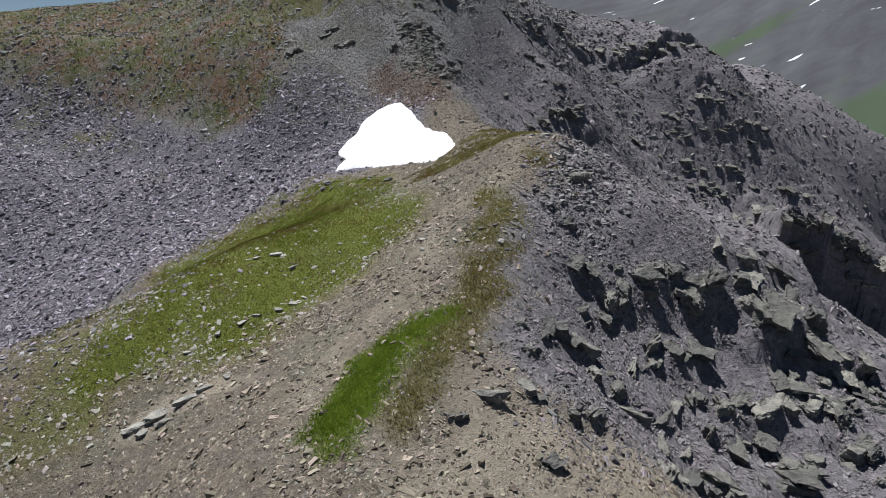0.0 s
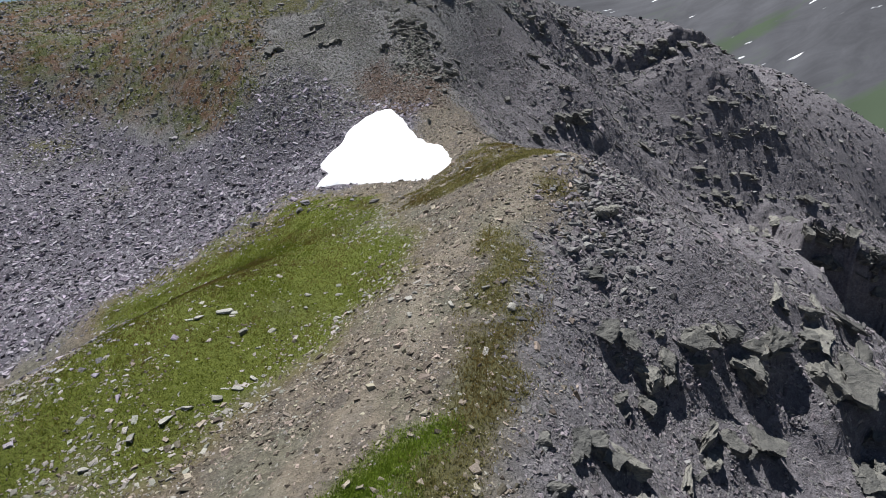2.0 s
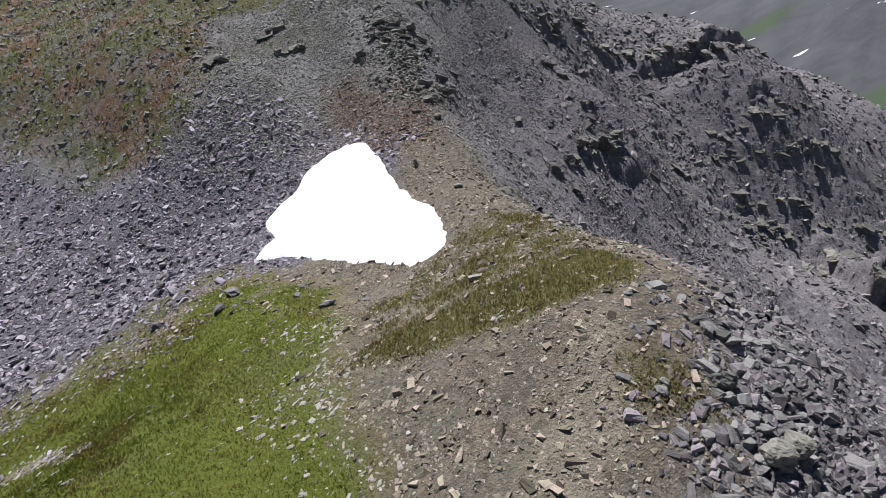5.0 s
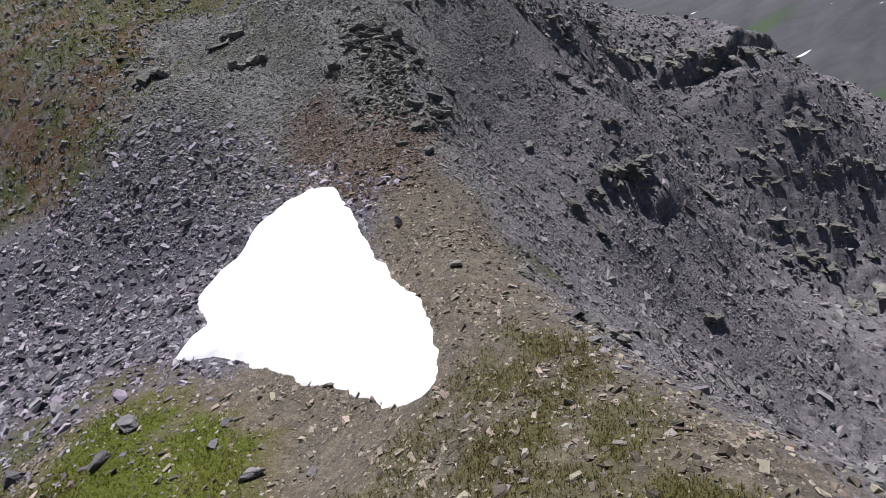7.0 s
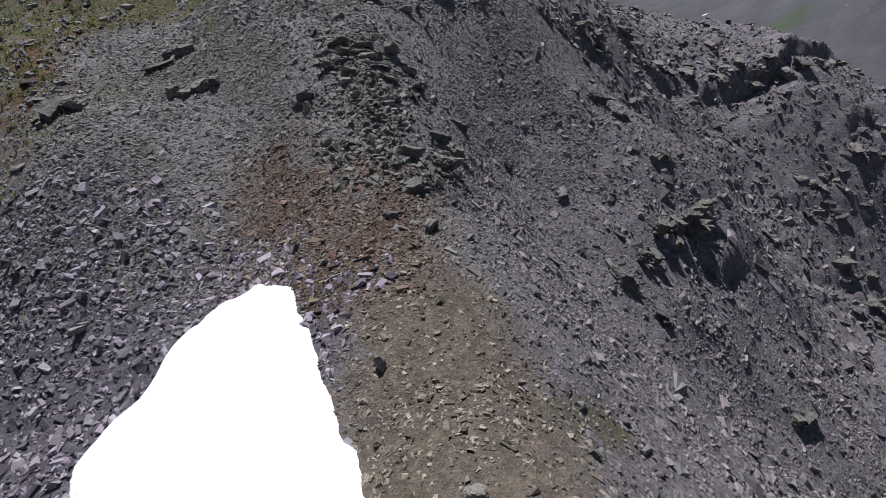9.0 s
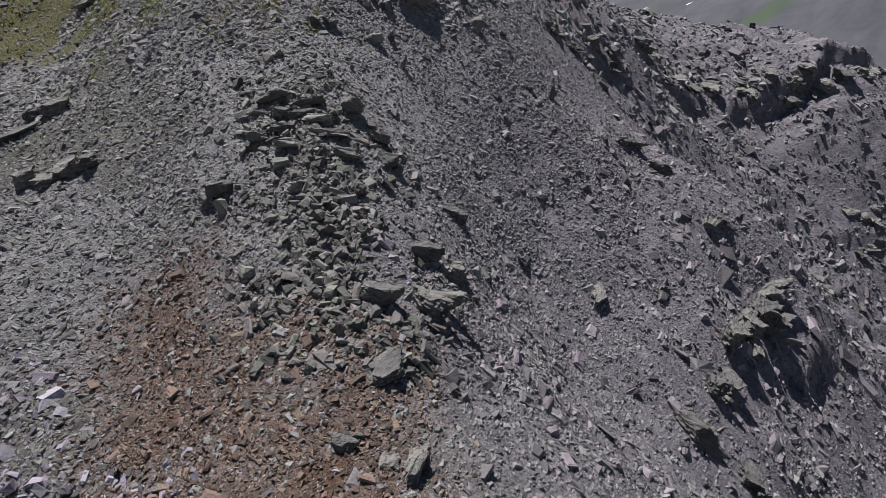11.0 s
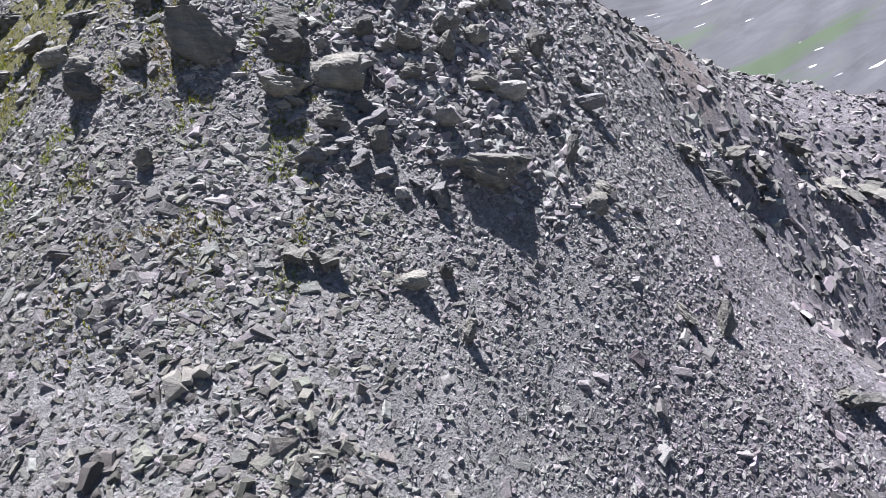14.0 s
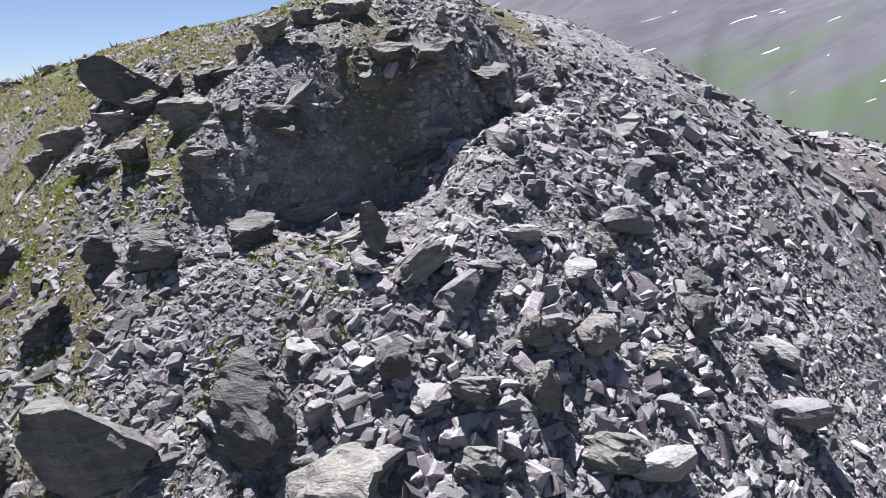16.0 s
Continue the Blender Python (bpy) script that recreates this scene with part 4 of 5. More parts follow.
def ledge_mesh(name, seed, cuts):
    """A ragged plate of two or three thin slate beds within a unit box."""
    rng = np.random.default_rng(seed)
    bm = bmesh.new()
    bmesh.ops.create_cube(bm, size=2.0)
    bmesh.ops.subdivide_edges(bm, edges=bm.edges[:], cuts=cuts, use_grid_fill=True)
    v = np.array([p.co for p in bm.verts])
    for _ in range(9):
        a = rng.uniform(0, 2 * math.pi)
        n = np.array([math.cos(a), math.sin(a), rng.normal(0, 0.25)])
        v = v - np.maximum(v @ n - rng.uniform(0.45, 0.95), 0)[:, None] * n
    turn = np.arctan2(v[:, 1], v[:, 0])
    bed = np.floor((v[:, 2] + 0.2 * fbm(v[:, 0], v[:, 1], seed + 4, 2) + 1) * rng.uniform(1.2, 1.9))
    out = 0.22 * (lattice(bed, bed * 0 + 3, seed) - 0.5) + 0.3 * fbm(2.4 * np.cos(turn) + 3.1 * bed, 2.4 * np.sin(turn) + 1.7 * bed, seed + 5, 4)
    v[:, :2] *= (0.95 + 0.1 * v[:, 2] + out)[:, None]
    v[:, 2] += 0.3 * fbm(v[:, 0] * 1.8, v[:, 1] * 1.8, seed + 6, 4) * (v[:, 2] > 0)
    for k, size in ((4.0, 0.13), (10.0, 0.10)):
        v = v + size * np.stack([fbm(v[:, 1] * k + 7, v[:, 2] * k + v[:, 0], seed + 1), fbm(v[:, 0] * k - 3, v[:, 2] * k + v[:, 1], seed + 2), 0.9 * fbm(v[:, 0] * k, v[:, 1] * k + 5, seed + 3)], 1)
    for p, q in zip(bm.verts, 0.5 * v):
        p.co = q
    me = bpy.data.meshes.new(name)
    bm.to_mesh(me)
    bm.free()
    me.polygons.foreach_set("use_smooth", np.zeros(len(me.polygons), bool))
    me.materials.append(BEDROCK)
    return me


LEDGES = [ledge_mesh("ledge", 400 + k, 10) for k in range(14)]
CRUSTS = [rock_mesh("flat_rock", 380 + k, 6, 9, 0.15, 0, BEDROCK, 0.1, 0.3, 0.65) for k in range(8)]
rng = np.random.default_rng(77)


def place(name, me, x, y, size, yaw=0.0, tilt=(0.0, 0.0), lift=0.25):
    """One rock, seated in the ground; lift is the share of its height left free under its middle."""
    m = pose(x, y, ground_at(x, y) + lift * size[2], tilt[0], tilt[1], yaw)
    ob = new(name, me)
    ob.matrix_world = m @ Matrix.Diagonal((*size, 1))
    return ob


def outcrop(x, y, length, width, tall, seed, stand=0.2, face=None, label="layered dark slate outcrop breaking out of the slope", undercut=0.1):
    """Ragged plates of slate stacked in a row: the upper ones jut out, the top about flush with the slope. face: where the broken edge looks, if not downhill."""
    r = np.random.default_rng(seed)
    n = Vector(normals(np.array([x]), np.array([y]), 1.2)[0])
    down = (Vector((*face, 0)) if face else Vector((n.x, n.y, 0))).normalized()
    along = Vector((-down.y, down.x, 0))
    top = new("rock_outcrop")
    top.location = (x, y, ground_at(x, y))
    thick = 0.18 + 0.14 * tall
    layers = max(2, round(tall / thick))
    for layer in range(layers):
        sunk = layer / layers
        span = max(1, round(length / (0.4 + 0.5 * width) * (1 - 0.3 * sunk)))
        for k in range(span):
            u = length * (1 - 0.25 * sunk) * ((k + 0.5 + r.uniform(-0.35, 0.35)) / span - 0.5)
            size = (length / span * r.uniform(0.8, 1.7), width * r.uniform(0.5, 1.1), thick * r.uniform(1.0, 2.2))
            p = along * u + down * width * (r.uniform(-0.15, 0.25) - undercut * sunk)
            base = ground_at(x + p.x, y + p.y) - top.location.z
            up = (n * 0.5 + Vector((r.normal(0, 0.12), r.normal(0, 0.12), 0.5))).normalized()
            side = (along + down * r.normal(0, 0.6)).normalized()
            front = up.cross(side).normalized()
            turn = Matrix((front.cross(up), front, up)).transposed().to_4x4()
            ob = new("ledge" if layer == 0 else "rock_face", LEDGES[int(r.integers(0, 14))])
            ob.parent = top
            ob.matrix_basis = Matrix.Translation(Vector((p.x, p.y, base)) + up * (tall * (stand - sunk * 0.8) - 0.4 * size[2])) @ turn @ Matrix.Diagonal((*size, 1))
    return tagged(top, label, "outcrop", "outcrops of the ridge")


# near flank below the crest
for k, (x, y, l, w, h) in enumerate(UPPER_LEDGES + LOWER_LEDGES):
    outcrop(x - 0.08 * w, y + 0.3 * w, 1.2 * l, w, 0.9 * h, 500 + k, 0.2, FACING, undercut=0.5)
# thinner beds between them, in rows across the slope: both ends of each row
for k, (x0, y0, x1, y1) in enumerate([(9, 14.3, 17, 16.6), (8.5, 17.0, 17, 18.8), (5.6, 12.4, 13, 13.6), (12, 19.2, 18, 20.0)]):
    steps = round((x1 - x0) / 1.25)
    for i in range(steps):
        u = (i + rng.uniform(0.1, 0.9)) / steps
        outcrop(x0 + u * (x1 - x0), y0 + u * (y1 - y0) + rng.normal(0, 0.3), rng.uniform(0.8, 1.9), rng.uniform(0.5, 0.9), rng.uniform(0.4, 0.8), 560 + 10 * k + i, 0.25, FACING, undercut=0.45)
# gully head and far spur
for k, (x, y, l, w, h) in enumerate([
        (42.5, 61.7, 6.5, 3.0, 2.2), (46.5, 60.4, 6.0, 3.0, 2.2), (37.5, 67.0, 4.2, 2.0, 1.4), (33.5, 69.5, 4.0, 1.8, 1.3), (36.5, 72.2, 4.5, 1.8, 1.2), (31.5, 71.0, 3.4, 1.6, 1.2),
        (29.3, 74.6, 3.4, 1.4, 0.9), (24.0, 70.0, 3.0, 1.4, 0.9), (19.3, 66.2, 2.6, 1.3, 0.9), (41.0, 76.0, 4.5, 1.8, 1.2), (27.0, 66.5, 3.0, 1.4, 0.9), (45.0, 72.0, 4.2, 1.8, 1.2),
        (10.6, 72.6, 3.0, 1.3, 1.0), (15.2, 78.4, 3.6, 1.8, 1.6), (18.0, 80.3, 4.0, 2.0, 1.8), (21.8, 81.8, 4.4, 2.0, 1.9)] + [(25.6, 82.0, 4.4, 2.2, 2.0), (28.8, 82.2, 4.4, 2.2, 2.2),
        (32.2, 82.8, 4.4, 2.2, 2.0), (36.2, 84.2, 4.0, 1.8, 1.4), (40.5, 86.5, 4.0, 1.6, 1.0), (34.5, 76.5, 3.8, 1.5, 1.0)]):
    outcrop(x, y - (0.9 if 78 < y < 84 else 0), l, w, h, 600 + k, 0.12, (0.1, -1.0), label="dark slate cliff band above the gully")
# thin beds coming out in rows across the gully head: both ends of each row
for k, (x0, y0, x1, y1) in enumerate([(27, 70.3, 38, 71.0), (28, 73.0, 41, 74.8), (31, 68.3, 44, 72.2), (17, 61.5, 24, 65.8), (24, 66.4, 33, 69.2), (31, 76.0, 42, 79.0)]):
    steps = round(math.hypot(x1 - x0, y1 - y0) / 2.1)
    for i in range(steps):
        u = (i + rng.uniform(0.1, 0.9)) / steps
        outcrop(x0 + u * (x1 - x0), y0 + u * (y1 - y0) + rng.normal(0, 0.5), rng.uniform(1.0, 2.8), rng.uniform(0.7, 1.2), rng.uniform(0.4, 0.8), 900 + 20 * k + i, 0.1, (0.1, -1.0), label="thin dark slate ledge on the gully slope")
# tall broken face above the hollow
for k, (x, y, l) in enumerate([(40.4, 61.9, 4.0), (43.6, 61.3, 4.2), (46.8, 60.6, 4.0), (49.8, 60.0, 4.0)]):
    outcrop(x, y, l, 2.6, 5.5, 680 + k, 0.1, (0.2, -0.98), label="tall overhanging slate cliff above a dark hollow", undercut=0.15)
# crags under the summit and small ones along the crest
for k, (x, y, l, w, h) in enumerate([
        (10.8, 56.2, 1.8, 1.4, 1.8), (12.2, 57.6, 1.8, 1.4, 2.2), (9.6, 54.2, 1.5, 1.1, 1.2), (13.6, 58.8, 1.6, 1.2, 1.6), (8.1, 52.6, 1.2, 0.9, 0.8), (9.4, 52.2, 1.0, 0.8, 0.7),
        (0.1, 50.6, 1.4, 0.9, 0.9), (1.0, 52.3, 1.5, 0.9, 0.9), (0.0, 48.6, 0.8, 0.6, 0.5), (0.3, 47.2, 0.9, 0.6, 0.5), (-0.7, 47.5, 0.6, 0.5, 0.3), (1.5, 54.6, 0.9, 0.7, 0.5),
        (-8.9, 54.9, 2.2, 0.9, 0.7), (-13.0, 53.2, 1.8, 1.0, 0.8), (-10.6, 57.3, 1.4, 0.9, 0.6), (-2.4, 59.2, 1.0, 0.5, 0.35)] + [(8.9, 62.7, 1.5, 0.8, 0.6), (10.2, 62.0, 1.2, 0.8, 0.6), (11.6, 60.2, 1.4, 0.8, 0.6),
        (4.6, 35.9, 1.2, 0.7, 0.4), (3.8, 40.9, 0.6, 0.4, 0.3), (16.1, 52.3, 1.6, 1.0, 0.7), (6.0, 55.8, 0.9, 0.6, 0.4), (11.0, 73.2, 2.4, 1.2, 1.0), (8.0, 70.2, 2.0, 1.0, 0.8)]):
    outcrop(x, y, l, w, h, 700 + k, 0.34, (0.3, -0.95), label="small slate crag with broken ledges under the summit")
# dark broken face under the turf of the summit block
for k, (x, y, l, w, h) in enumerate([(-5.1, 66.1, 1.1, 0.8, 0.6), (-4.3, 66.8, 1.2, 0.9, 0.8), (-3.4, 67.7, 1.3, 0.9, 0.9), (-2.5, 68.4, 1.2, 0.9, 0.8), (-1.9, 69.0, 1.0, 0.8, 0.6), (-4.1, 67.6, 0.9, 0.6, 0.4), (-3.1, 68.5, 0.9, 0.6, 0.4), (-4.2, 66.1, 0.9, 0.6, 0.5), (-3.5, 66.7, 0.8, 0.6, 0.5), (-2.6, 67.4, 0.9, 0.6, 0.5)]):
    outcrop(x, y, l, w, h, 800 + k, 0.15, (0.59, -0.81), label="shadowed slate face with turf on top of its ledges", undercut=0.4)
for k, (x, y, l, w, h) in enumerate([(-4.4, 64.9, 1.2, 0.8, 0.6), (-3.4, 65.4, 1.0, 0.7, 0.5), (-6.3, 66.2, 1.1, 0.7, 0.6), (-8.2, 64.3, 1.5, 0.8, 0.6), (-9.6, 63.3, 1.3, 0.8, 0.5), (-7.2, 65.5, 1.2, 0.7, 0.6), (-10.4, 65.2, 1.4, 0.8, 0.6), (-8.9, 66.4, 1.3, 0.8, 0.6), (-6.8, 63.2, 1.0, 0.6, 0.5), (-10.8, 62.6, 1.2, 0.7, 0.5),
        (-5.7, 65.3, 1.0, 0.6, 0.5), (-6.6, 67.2, 1.3, 0.7, 0.6), (-7.6, 66.6, 1.1, 0.6, 0.5), (-5.6, 67.6, 1.2, 0.7, 0.6), (-4.6, 68.4, 1.2, 0.7, 0.6), (-7.9, 63.2, 0.9, 0.6, 0.4)]):
    outcrop(x, y, l, w, h, 830 + k, 0.34, (0.3, -0.95), label="blocky slate ledge between patches of summit turf", undercut=0.3)

# single boulders: place, size, yaw, tilt
for k, (x, y, size, yaw, tilt, lift) in enumerate([
        (-4.95, 62.1, (1.5, 1.2, 1.3), 24, (-10, 4), 0.12), (-3.65, 62.9, (1.5, 1.1, 1.15), -12, (-8, 4), 0.16), (-2.7, 62.5, (1.4, 1.0, 0.95), 8, (-6, 4), 0.16),
        (-3.4, 61.8, (1.25, 0.8, 0.4), 8, (-10, 2), 0.3), (-2.5, 61.6, (0.8, 0.6, 0.45), -5, (-8, 6), 0.3), (-1.6, 61.6, (0.55, 0.45, 0.5), 30, (-12, 10), 0.3), (-1.9, 62.2, (0.55, 0.4, 0.35), 5, (-8, 6), 0.3),
        (-7.4, 62.0, (0.7, 0.5, 0.4), 20, (-12, 0), 0.25)] + [(2.7, 62.7, (0.6, 0.5, 0.65), 15, (-10, 12), 0.25),
        (0.5, 62.1, (2.1, 1.3, 0.75), -4, (-4, 5), 0.0), (3.1, 63.4, (0.85, 0.4, 0.3), -50, (-20, 20), 0.4), (2.4, 63.6, (0.35, 0.3, 0.75), 10, (-15, 12), 0.35),
        (4.7, 61.9, (0.85, 0.4, 0.25), -48, (-18, 22), 0.4), (5.7, 62.3, (0.45, 0.4, 0.8), 20, (-12, 15), 0.35), (-0.9, 59.5, (0.65, 0.45, 0.35), 12, (-16, 4), 0.3),
        (-0.3, 60.0, (0.4, 0.36, 0.3), 30, (-20, 0), 0.4)] + [(0.1, 59.2, (0.3, 0.3, 0.45), 0, (-10, 10), 0.4), (-5.3, 60.0, (0.42, 0.36, 0.36), 25, (-15, 5), 0.4),
        (-6.9, 61.3, (0.8, 0.7, 0.6), 40, (-12, 4), 0.3), (-6.2, 61.9, (0.75, 0.6, 0.5), -20, (-14, 0), 0.3), (-8.3, 62.4, (0.8, 0.6, 0.5), 15, (-10, 0), 0.3),
        (-1.2, 63.8, (0.95, 0.6, 0.3), 10, (-22, 6), 0.35), (0.4, 63.9, (1.05, 0.7, 0.5), 5, (-18, 8), 0.3), (-2.0, 64.9, (1.25, 0.5, 0.4), 48, (-30, -28), 0.55)] +
        [(-2.75, 65.2, (0.5, 0.42, 0.85), 10, (-14, 6), 0.4), (-5.5, 64.1, (0.95, 0.7, 0.6), 12, (-12, -6), 0.3), (0.2, 64.9, (0.6, 0.55, 0.6), 30, (-25, 12), 0.4),
        (-0.4, 64.1, (0.7, 0.5, 0.6), 60, (-20, 20), 0.4), (-1.1, 63.2, (0.75, 0.5, 0.35), 4, (-18, 0), 0.35), (1.8, 66.2, (0.65, 0.5, 0.6), 35, (-20, 18), 0.4),
        (0.4, 66.3, (0.7, 0.55, 0.55), -30, (-25, 10), 0.35), (1.9, 66.9, (0.65, 0.5, 0.6), 12, (-22, 14), 0.35)] + [(-2.2, 63.7, (0.5, 0.45, 0.55), 20, (-10, 10), 0.4),
        (-0.5, 64.6, (0.6, 0.45, 0.5), 70, (-25, 0), 0.4), (1.2, 65.3, (0.7, 0.5, 0.35), 25, (-24, 14), 0.4), (-6.2, 64.0, (0.6, 0.45, 0.4), 0, (-12, 0), 0.35),
        (-8.3, 67.5, (1.6, 1.1, 1.1), 14, (-6, 0), 0.12), (-0.9, 53.0, (0.42, 0.36, 0.36), 30, (-20, 6), 0.45), (5.4, 23.2, (0.6, 0.5, 0.45), 20, (0, 15), 0.35),
        (5.9, 23.4, (0.5, 0.4, 0.4), 60, (0, 15), 0.35)] + [(5.1, 24.3, (0.55, 0.4, 0.3), 10, (0, 12), 0.35), (-2.4, 45.9, (0.3, 0.24, 0.14), 20, (-20, 0), 0.4),
        (-0.55, 42.2, (0.3, 0.2, 0.4), 30, (-15, 0), 0.3), (3.2, 38.5, (0.85, 0.45, 0.3), -30, (-8, 16), 0.35), (1.2, 38.8, (0.45, 0.36, 0.2), 0, (-8, 0), 0.4)]):
    ob = place("boulder", BOULDERS[k % 6], x, y, size, yaw, tilt, lift)
    big = max(size)
    tagged(ob, "massive dark slate boulder half sunk in rubble" if big > 0.9 else "angular grey slate boulder resting on the scree", "boulder", "boulders of the ridge")

# split slabs lying on the crest rubble
for k, (x, y, size, yaw, tilt) in enumerate([
        (-3.4, 55.6, (0.85, 0.45, 0.2), 18, (-12, -16)), (-2.5, 55.4, (0.95, 0.4, 0.16), 10, (-10, -8)), (-3.05, 55.0, (0.5, 0.4, 0.22), -20, (-14, 4)), (-2.6, 55.0, (0.7, 0.35, 0.15), 22, (-16, -6)),
        (-2.1, 54.9, (0.85, 0.42, 0.18), -6, (-18, 4)), (-3.0, 54.5, (0.7, 0.3, 0.13), 6, (-8, -4)), (-1.8, 54.5, (1.0, 0.3, 0.14), -4, (-8, 2)), (-2.7, 53.95, (0.55, 0.4, 0.2), 8, (-14, 2)),
        (-1.3, 55.8, (0.6, 0.5, 0.36), 14, (-15, 10)), (-0.6, 55.2, (0.7, 0.4, 0.2), -24, (-20, 14))] + [(-4.2, 53.2, (0.6, 0.4, 0.25), 30, (-12, -10)), (-4.6, 53.1, (0.36, 0.3, 0.25), 0, (-12, 0)),
        (-0.2, 54.4, (0.5, 0.42, 0.3), 24, (-20, 14)), (-2.4, 52.8, (0.4, 0.3, 0.2), 40, (-12, 0)), (-3.5, 54.3, (0.5, 0.36, 0.2), 12, (-14, -4)), (-1.2, 54.0, (0.6, 0.36, 0.2), -14, (-16, 8))]):
    ob = place("flat_rock", CRUSTS[k % 8], x, y, [1.2 * v for v in size], yaw, tilt, 0.4)
    tagged(ob, "split grey slate slab lying on the crest rubble", "rock slab", "slabs on the crest")

# blocks of the rubble field below the summit
count = 0
while count < 210:
    x, y = rng.uniform(-4.2, 5.0), rng.uniform(60.8, 70.5)
    if rng.random() > math.exp(-((x + 0.6 - 0.25 * (y - 64)) / 2.4) ** 2):
        continue
    s = 0.2 + 0.55 * rng.random() ** 2.4
    ob = place("block", BLOCKS[int(rng.integers(0, 10))], x, y, (s * rng.uniform(0.9, 1.5), s * rng.uniform(0.5, 0.85), s * rng.uniform(0.25, 0.65)), rng.uniform(0, 360),
               (rng.uniform(-20, 25), rng.uniform(-20, 25)), 0.3)
    tagged(ob, "angular grey slate block in the rubble field", "rock", "blocks of the rubble field")
    count += 1


# blocks on the edge of the steep flank
count = 0
while count < 80:
    x, y = rng.uniform(3.6, 9.0), rng.uniform(20.5, 27.5)
    if rng.random() > math.exp(-((x - 5.9 - 0.3 * (y - 24)) / 1.3) ** 2 - ((y - 23.9) / 2.4) ** 2):
        continue
    s = 0.12 + 0.28 * rng.random() ** 2
    ob = place("block", BLOCKS[int(rng.integers(0, 10))], x, y, (s * rng.uniform(1.0, 1.5), s * rng.uniform(0.55, 0.95), s * rng.uniform(0.35, 0.75)), rng.uniform(0, 360), (rng.uniform(-20, 20), rng.uniform(0, 30)), 0.22)
    tagged(ob, "angular grey slate block on the edge of the flank", "rock", "blocks on the flank edge")
    count += 1

# pale stones lying singly in the meadow and on the crest: place, length
PALE_ROCK_MATERIAL = crag_material("pale_rock", ((0.22, 0.215, 0.195), (0.31, 0.305, 0.28), (0.40, 0.395, 0.365)))
PALE_STONES = [rock_mesh("pale_stone", 430 + k, 4, 9, 0.15, 0, PALE_ROCK_MATERIAL, 0.12, 0.4) for k in range(6)]
for k, (x, y, long) in enumerate([
        (-6.6, 21.3, 0.55), (-7.3, 20.9, 0.36), (-5.8, 20.4, 0.45), (-4.3, 22.5, 0.3), (-3.2, 22.2, 0.3), (-2.2, 21.5, 0.25), (-1.3, 20.4, 0.28), (-0.8, 19.9, 0.4), (-0.6, 20.1, 0.25), (-0.2, 20.2, 0.3),
        (1.4, 19.3, 0.34), (2.0, 18.6, 0.42), (-0.7, 19.0, 0.3), (-4.2, 21.7, 0.25), (-3.0, 20.7, 0.3), (-2.6, 20.8, 0.26), (1.1, 19.0, 0.3), (0.4, 18.8, 0.35), (-6.2, 14.3, 0.3),
        (-5.6, 17.6, 0.4), (-6.2, 17.3, 0.35), (-6.6, 16.9, 0.45), (-7.2, 16.4, 0.4), (-4.9, 18.4, 0.3), (-5.2, 18.0, 0.35), (-7.9, 15.6, 0.3), (1.4, 30.1, 0.6)]):
    ob = place("pale_stone", PALE_STONES[k % 6], x, y, (long, long * (0.45 + 0.07 * (k % 4)), long * (0.2 + 0.04 * (k % 3))), 25 + 37 * (k % 5), (0, 0), 0.2)
    tagged(ob, "pale weathered stone lying in short grass" if x < -1 else "pale weathered stone lying on crest soil", "stone", "pale stones of the meadow")

# a bed of pale rock showing through the soil: place, length, width
PALE_BEDS = [rock_mesh("pale_slab", 440 + k, 7, 10, 0.16, 4, PALE_ROCK_MATERIAL, 0.1, 0.3, 0.6) for k in range(3)]
for k, (x, y, long, wide) in enumerate([(-8.3, 13.1, 0.8, 0.35), (-7.75, 13.3, 1.0, 0.4), (-7.1, 13.6, 0.8, 0.3), (-7.5, 13.0, 0.5, 0.25), (-8.0, 12.8, 0.45, 0.25), (-6.7, 13.9, 0.5, 0.2)]):
    ob = place("pale_slab", PALE_BEDS[k % 3], x, y, (long, wide, 0.16), 22 + 9 * (k % 3), (0, -4), 0.02)
    tagged(ob, "flat pale bedrock slab flush with the crest soil", "rock slab", "slabs of the pale bed")

# larger blocks standing out of the scree
SCREE_BLOCKS = [rock_mesh("scree_block", 450 + k, 4, 10, 0.15, 0, crag_material("violet_slate", ((0.11, 0.105, 0.115), (0.18, 0.172, 0.185), (0.27, 0.26, 0.275))) if k == 0 else bpy.data.materials["violet_slate"], 0.12, 0.4) for k in range(6)]
spots = [(-12.0, 39.9, 0.7), (-7.5, 36.7, 0.9), (-7.7, 35.4, 0.6), (-3.3, 33.8, 0.6), (-4.7, 35.1, 0.4), (-10.9, 38.7, 0.6), (-4.6, 36.0, 0.4), (-8.5, 39.3, 0.3), (-1.9, 33.5, 0.35), (-10.4, 36.0, 0.7)]
while len(spots) < 80:
    x, y = rng.uniform(-30, -4), rng.uniform(20, 52)
    if depth_in(SCREE, np.array([x]), np.array([y]))[0] > 1 and depth_in(SNOW, np.array([x]), np.array([y]))[0] < -0.6:
        spots.append((x, y, rng.uniform(0.3, 0.6)))
for k, (x, y, long) in enumerate(spots):
    ob = place("scree_block", SCREE_BLOCKS[k % 6], x, y, (long, long * rng.uniform(0.5, 0.8), long * rng.uniform(0.25, 0.5)), rng.uniform(0, 360), (rng.uniform(-15, 15), rng.uniform(-15, 15)), 0.25)
    tagged(ob, "violet-grey slate block lying on the scree slope", "rock", "blocks of the scree")


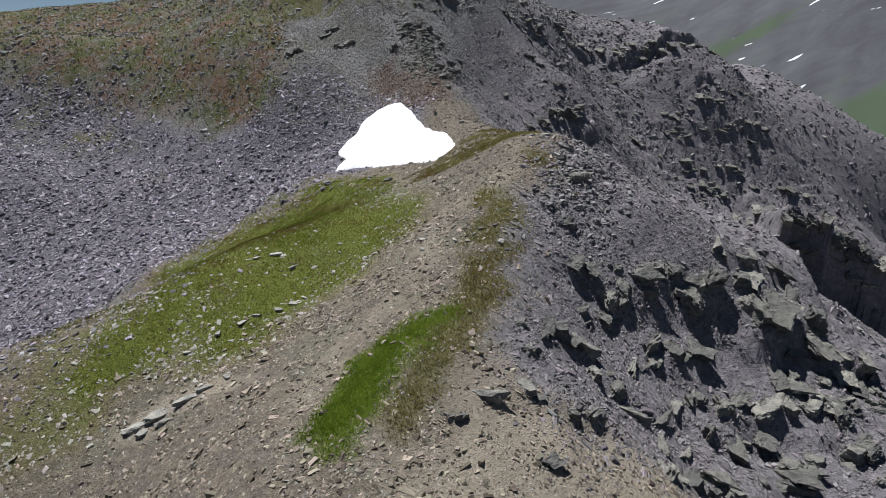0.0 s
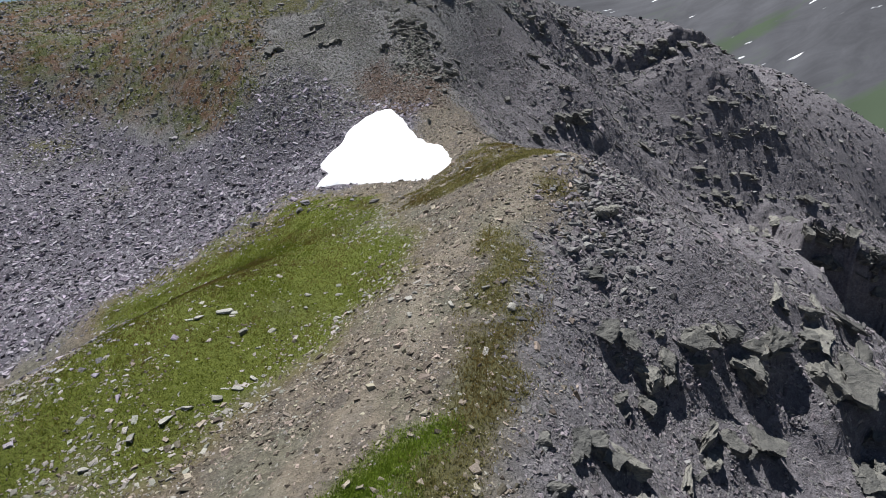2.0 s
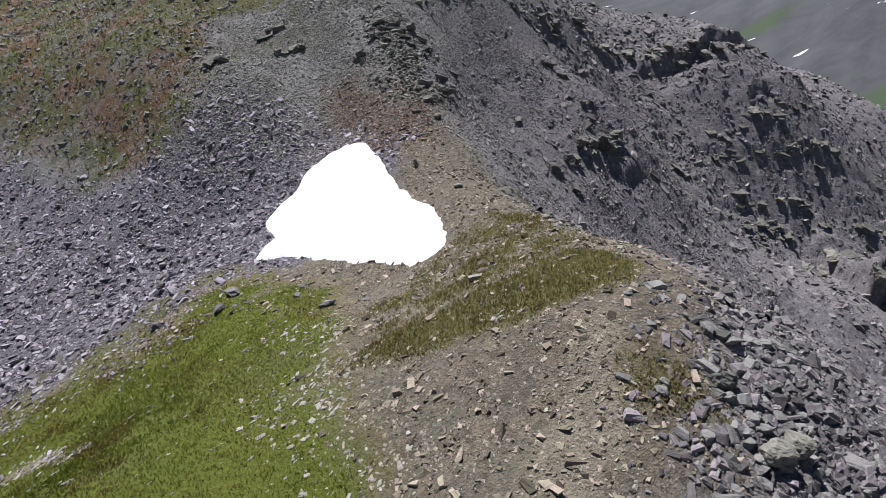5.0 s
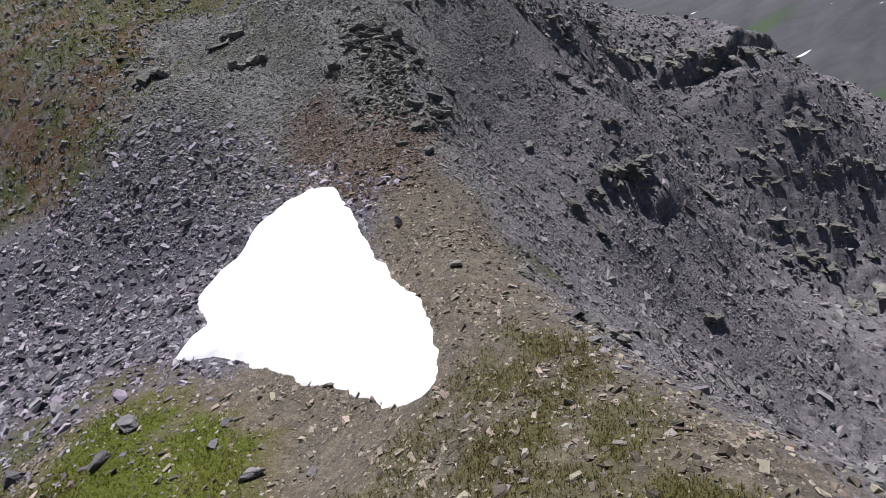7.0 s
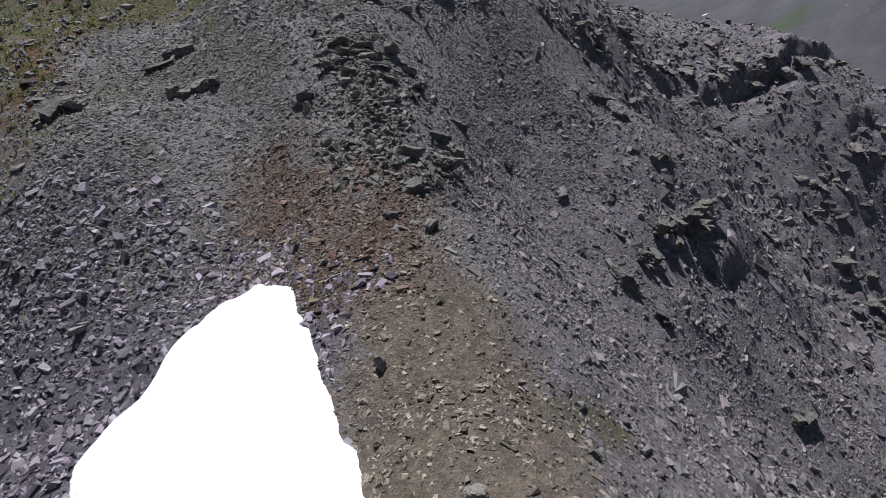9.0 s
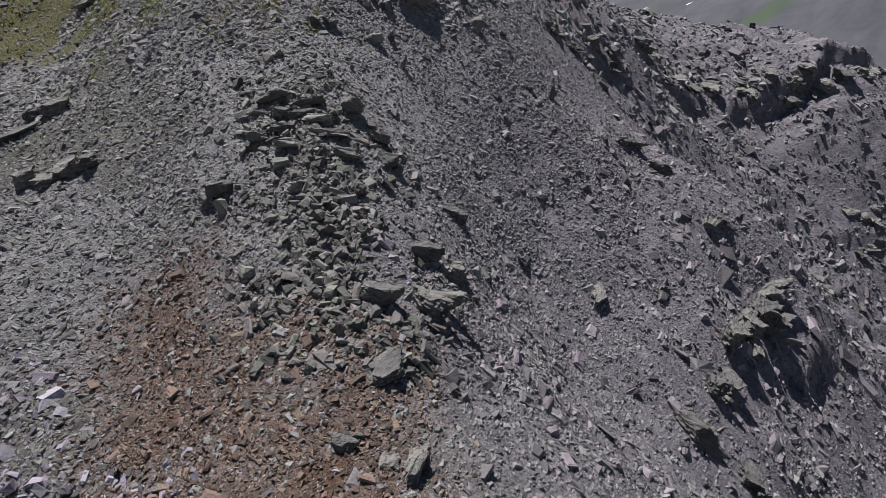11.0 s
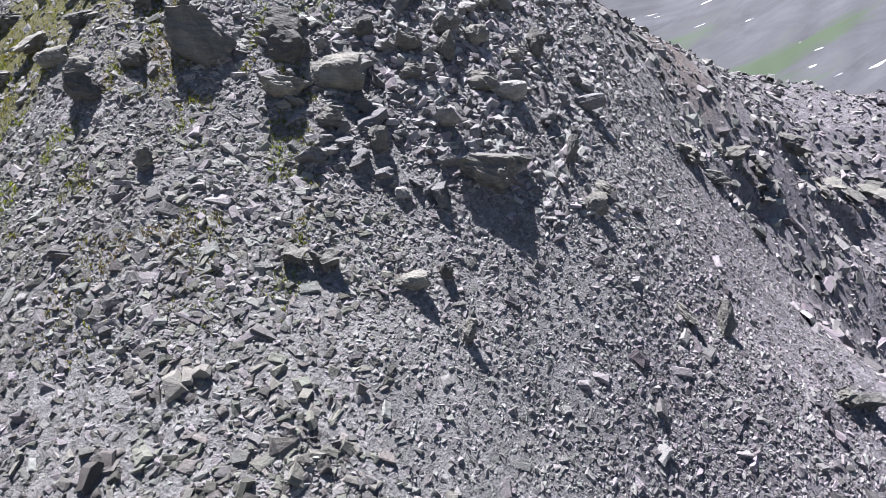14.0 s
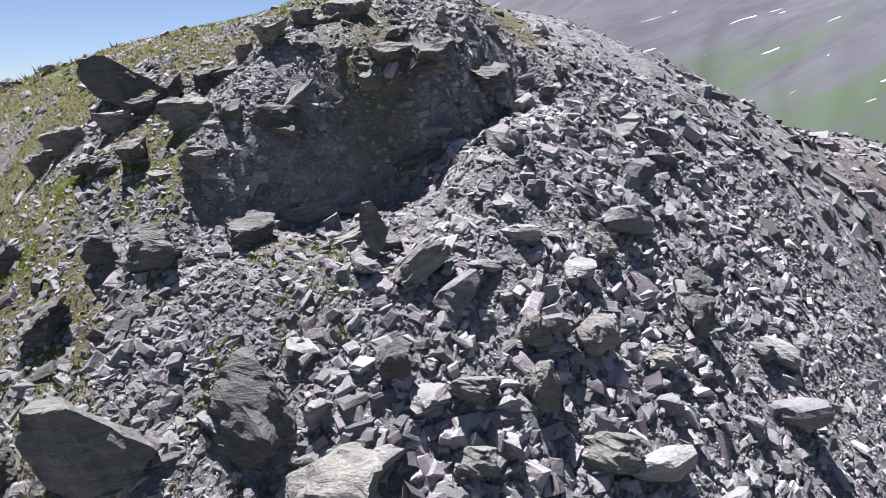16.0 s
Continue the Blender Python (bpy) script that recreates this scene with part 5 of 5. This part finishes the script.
# ---------------------------------------------------------------- grass
def tufts(name, label, mat, seed, count, box, weight, tall):
    rng = np.random.default_rng(seed)
    n = count * 8
    x, y = rng.uniform(box[0], box[1], n), rng.uniform(box[2], box[3], n)
    ok = rng.random(n) < weight(x, y)
    x, y = x[ok][:count], y[ok][:count]
    k, per = len(x), 4
    z = lie(x, y)
    a = rng.uniform(0, 2 * np.pi, (k, per))
    h = tall * rng.uniform(0.5, 1.3, (k, per)) * rng.uniform(0.6, 1.2, (k, 1))
    w = 0.35 * tall
    bx, by = x[:, None] + 0.25 * tall * np.cos(a), y[:, None] + 0.25 * tall * np.sin(a)
    px, py = -np.sin(a) * w / 2, np.cos(a) * w / 2
    lean = 0.55 * h
    tri = np.stack([np.stack([bx + px, by + py, np.broadcast_to(z[:, None], a.shape) - 0.02], -1),
                    np.stack([bx - px, by - py, np.broadcast_to(z[:, None], a.shape) - 0.02], -1),
                    np.stack([bx + lean * np.cos(a), by + lean * np.sin(a), z[:, None] + h], -1)], 2)
    me = mesh_from(name, tri.reshape(-1, 3), np.arange(k * per * 3).reshape(-1, 3))
    me.materials.append(mat)
    return tagged(new(name, me), label, "grass", kind="stuff")


tufts("meadow_grass", "short green alpine grass on the ridge meadow", GRASS, 11, 38000, (-17, 0, 11, 39), lambda x, y: ease(0.2, 0.8, SHARES["meadow"](x, y)), 0.055)
tufts("turf_grass", "patchy yellow-green turf on the crest", GRASS_DRY, 12, 21000, (-9, 6, 8, 38), lambda x, y: turf_share(x, y), 0.07)
tufts("meadow_straw", "dry yellow grass on the fringe of the meadow", GRASS_DRY, 16, 9000, (-17, 0, 11, 36), lambda x, y: ease(0.0, 0.3, fbm(x / 2, y / 2, 79)) * ease(0.1, 0.5, SHARES["meadow"](x, y)), 0.055)
tufts("fringe_grass", "thin dry grass between stones beside the scree", GRASS, 18, 16000, (-24, -5, 14, 38), tufts_on_fringe, 0.06)
tufts("lush_grass", "dense bright green grass in a damp patch", GRASS_LUSH, 13, 11000, (-4, 1, 9, 15.5), lambda x, y: SHARES["lush"](x, y), 0.055)
tufts("summit_grass", "mossy green turf between summit rocks", GRASS, 14, 14000, (-18, -2, 60, 77), lambda x, y: turf_share(x, y), 0.06)
tufts("summit_moss", "small mossy tufts between stones below the summit", GRASS, 17, 10000, (-11, -2.5, 57, 65.5), lambda x, y: ease(0.08, 0.3, fbm(x / 0.8, y / 0.8, 82)) * ease(57, 60, y), 0.05)
litter("hill_chips", "small grey stones strewn over the hillside turf", "stones", SLATE_TOP, 39, 9000, (-50, -9, 46, 80), lambda x, y: SHARES["hill"](x, y) * (0.25 + 0.75 * ease(-0.1, 0.25, fbm(x / 3, y / 3, 89))), 0.1, 0.34)
tufts("hill_grass", "brownish green turf clumps on the hillside", GRASS_HILL, 15, 9000, (-58, -10, 46, 84), lambda x, y: SHARES["hill"](x, y), 0.18)
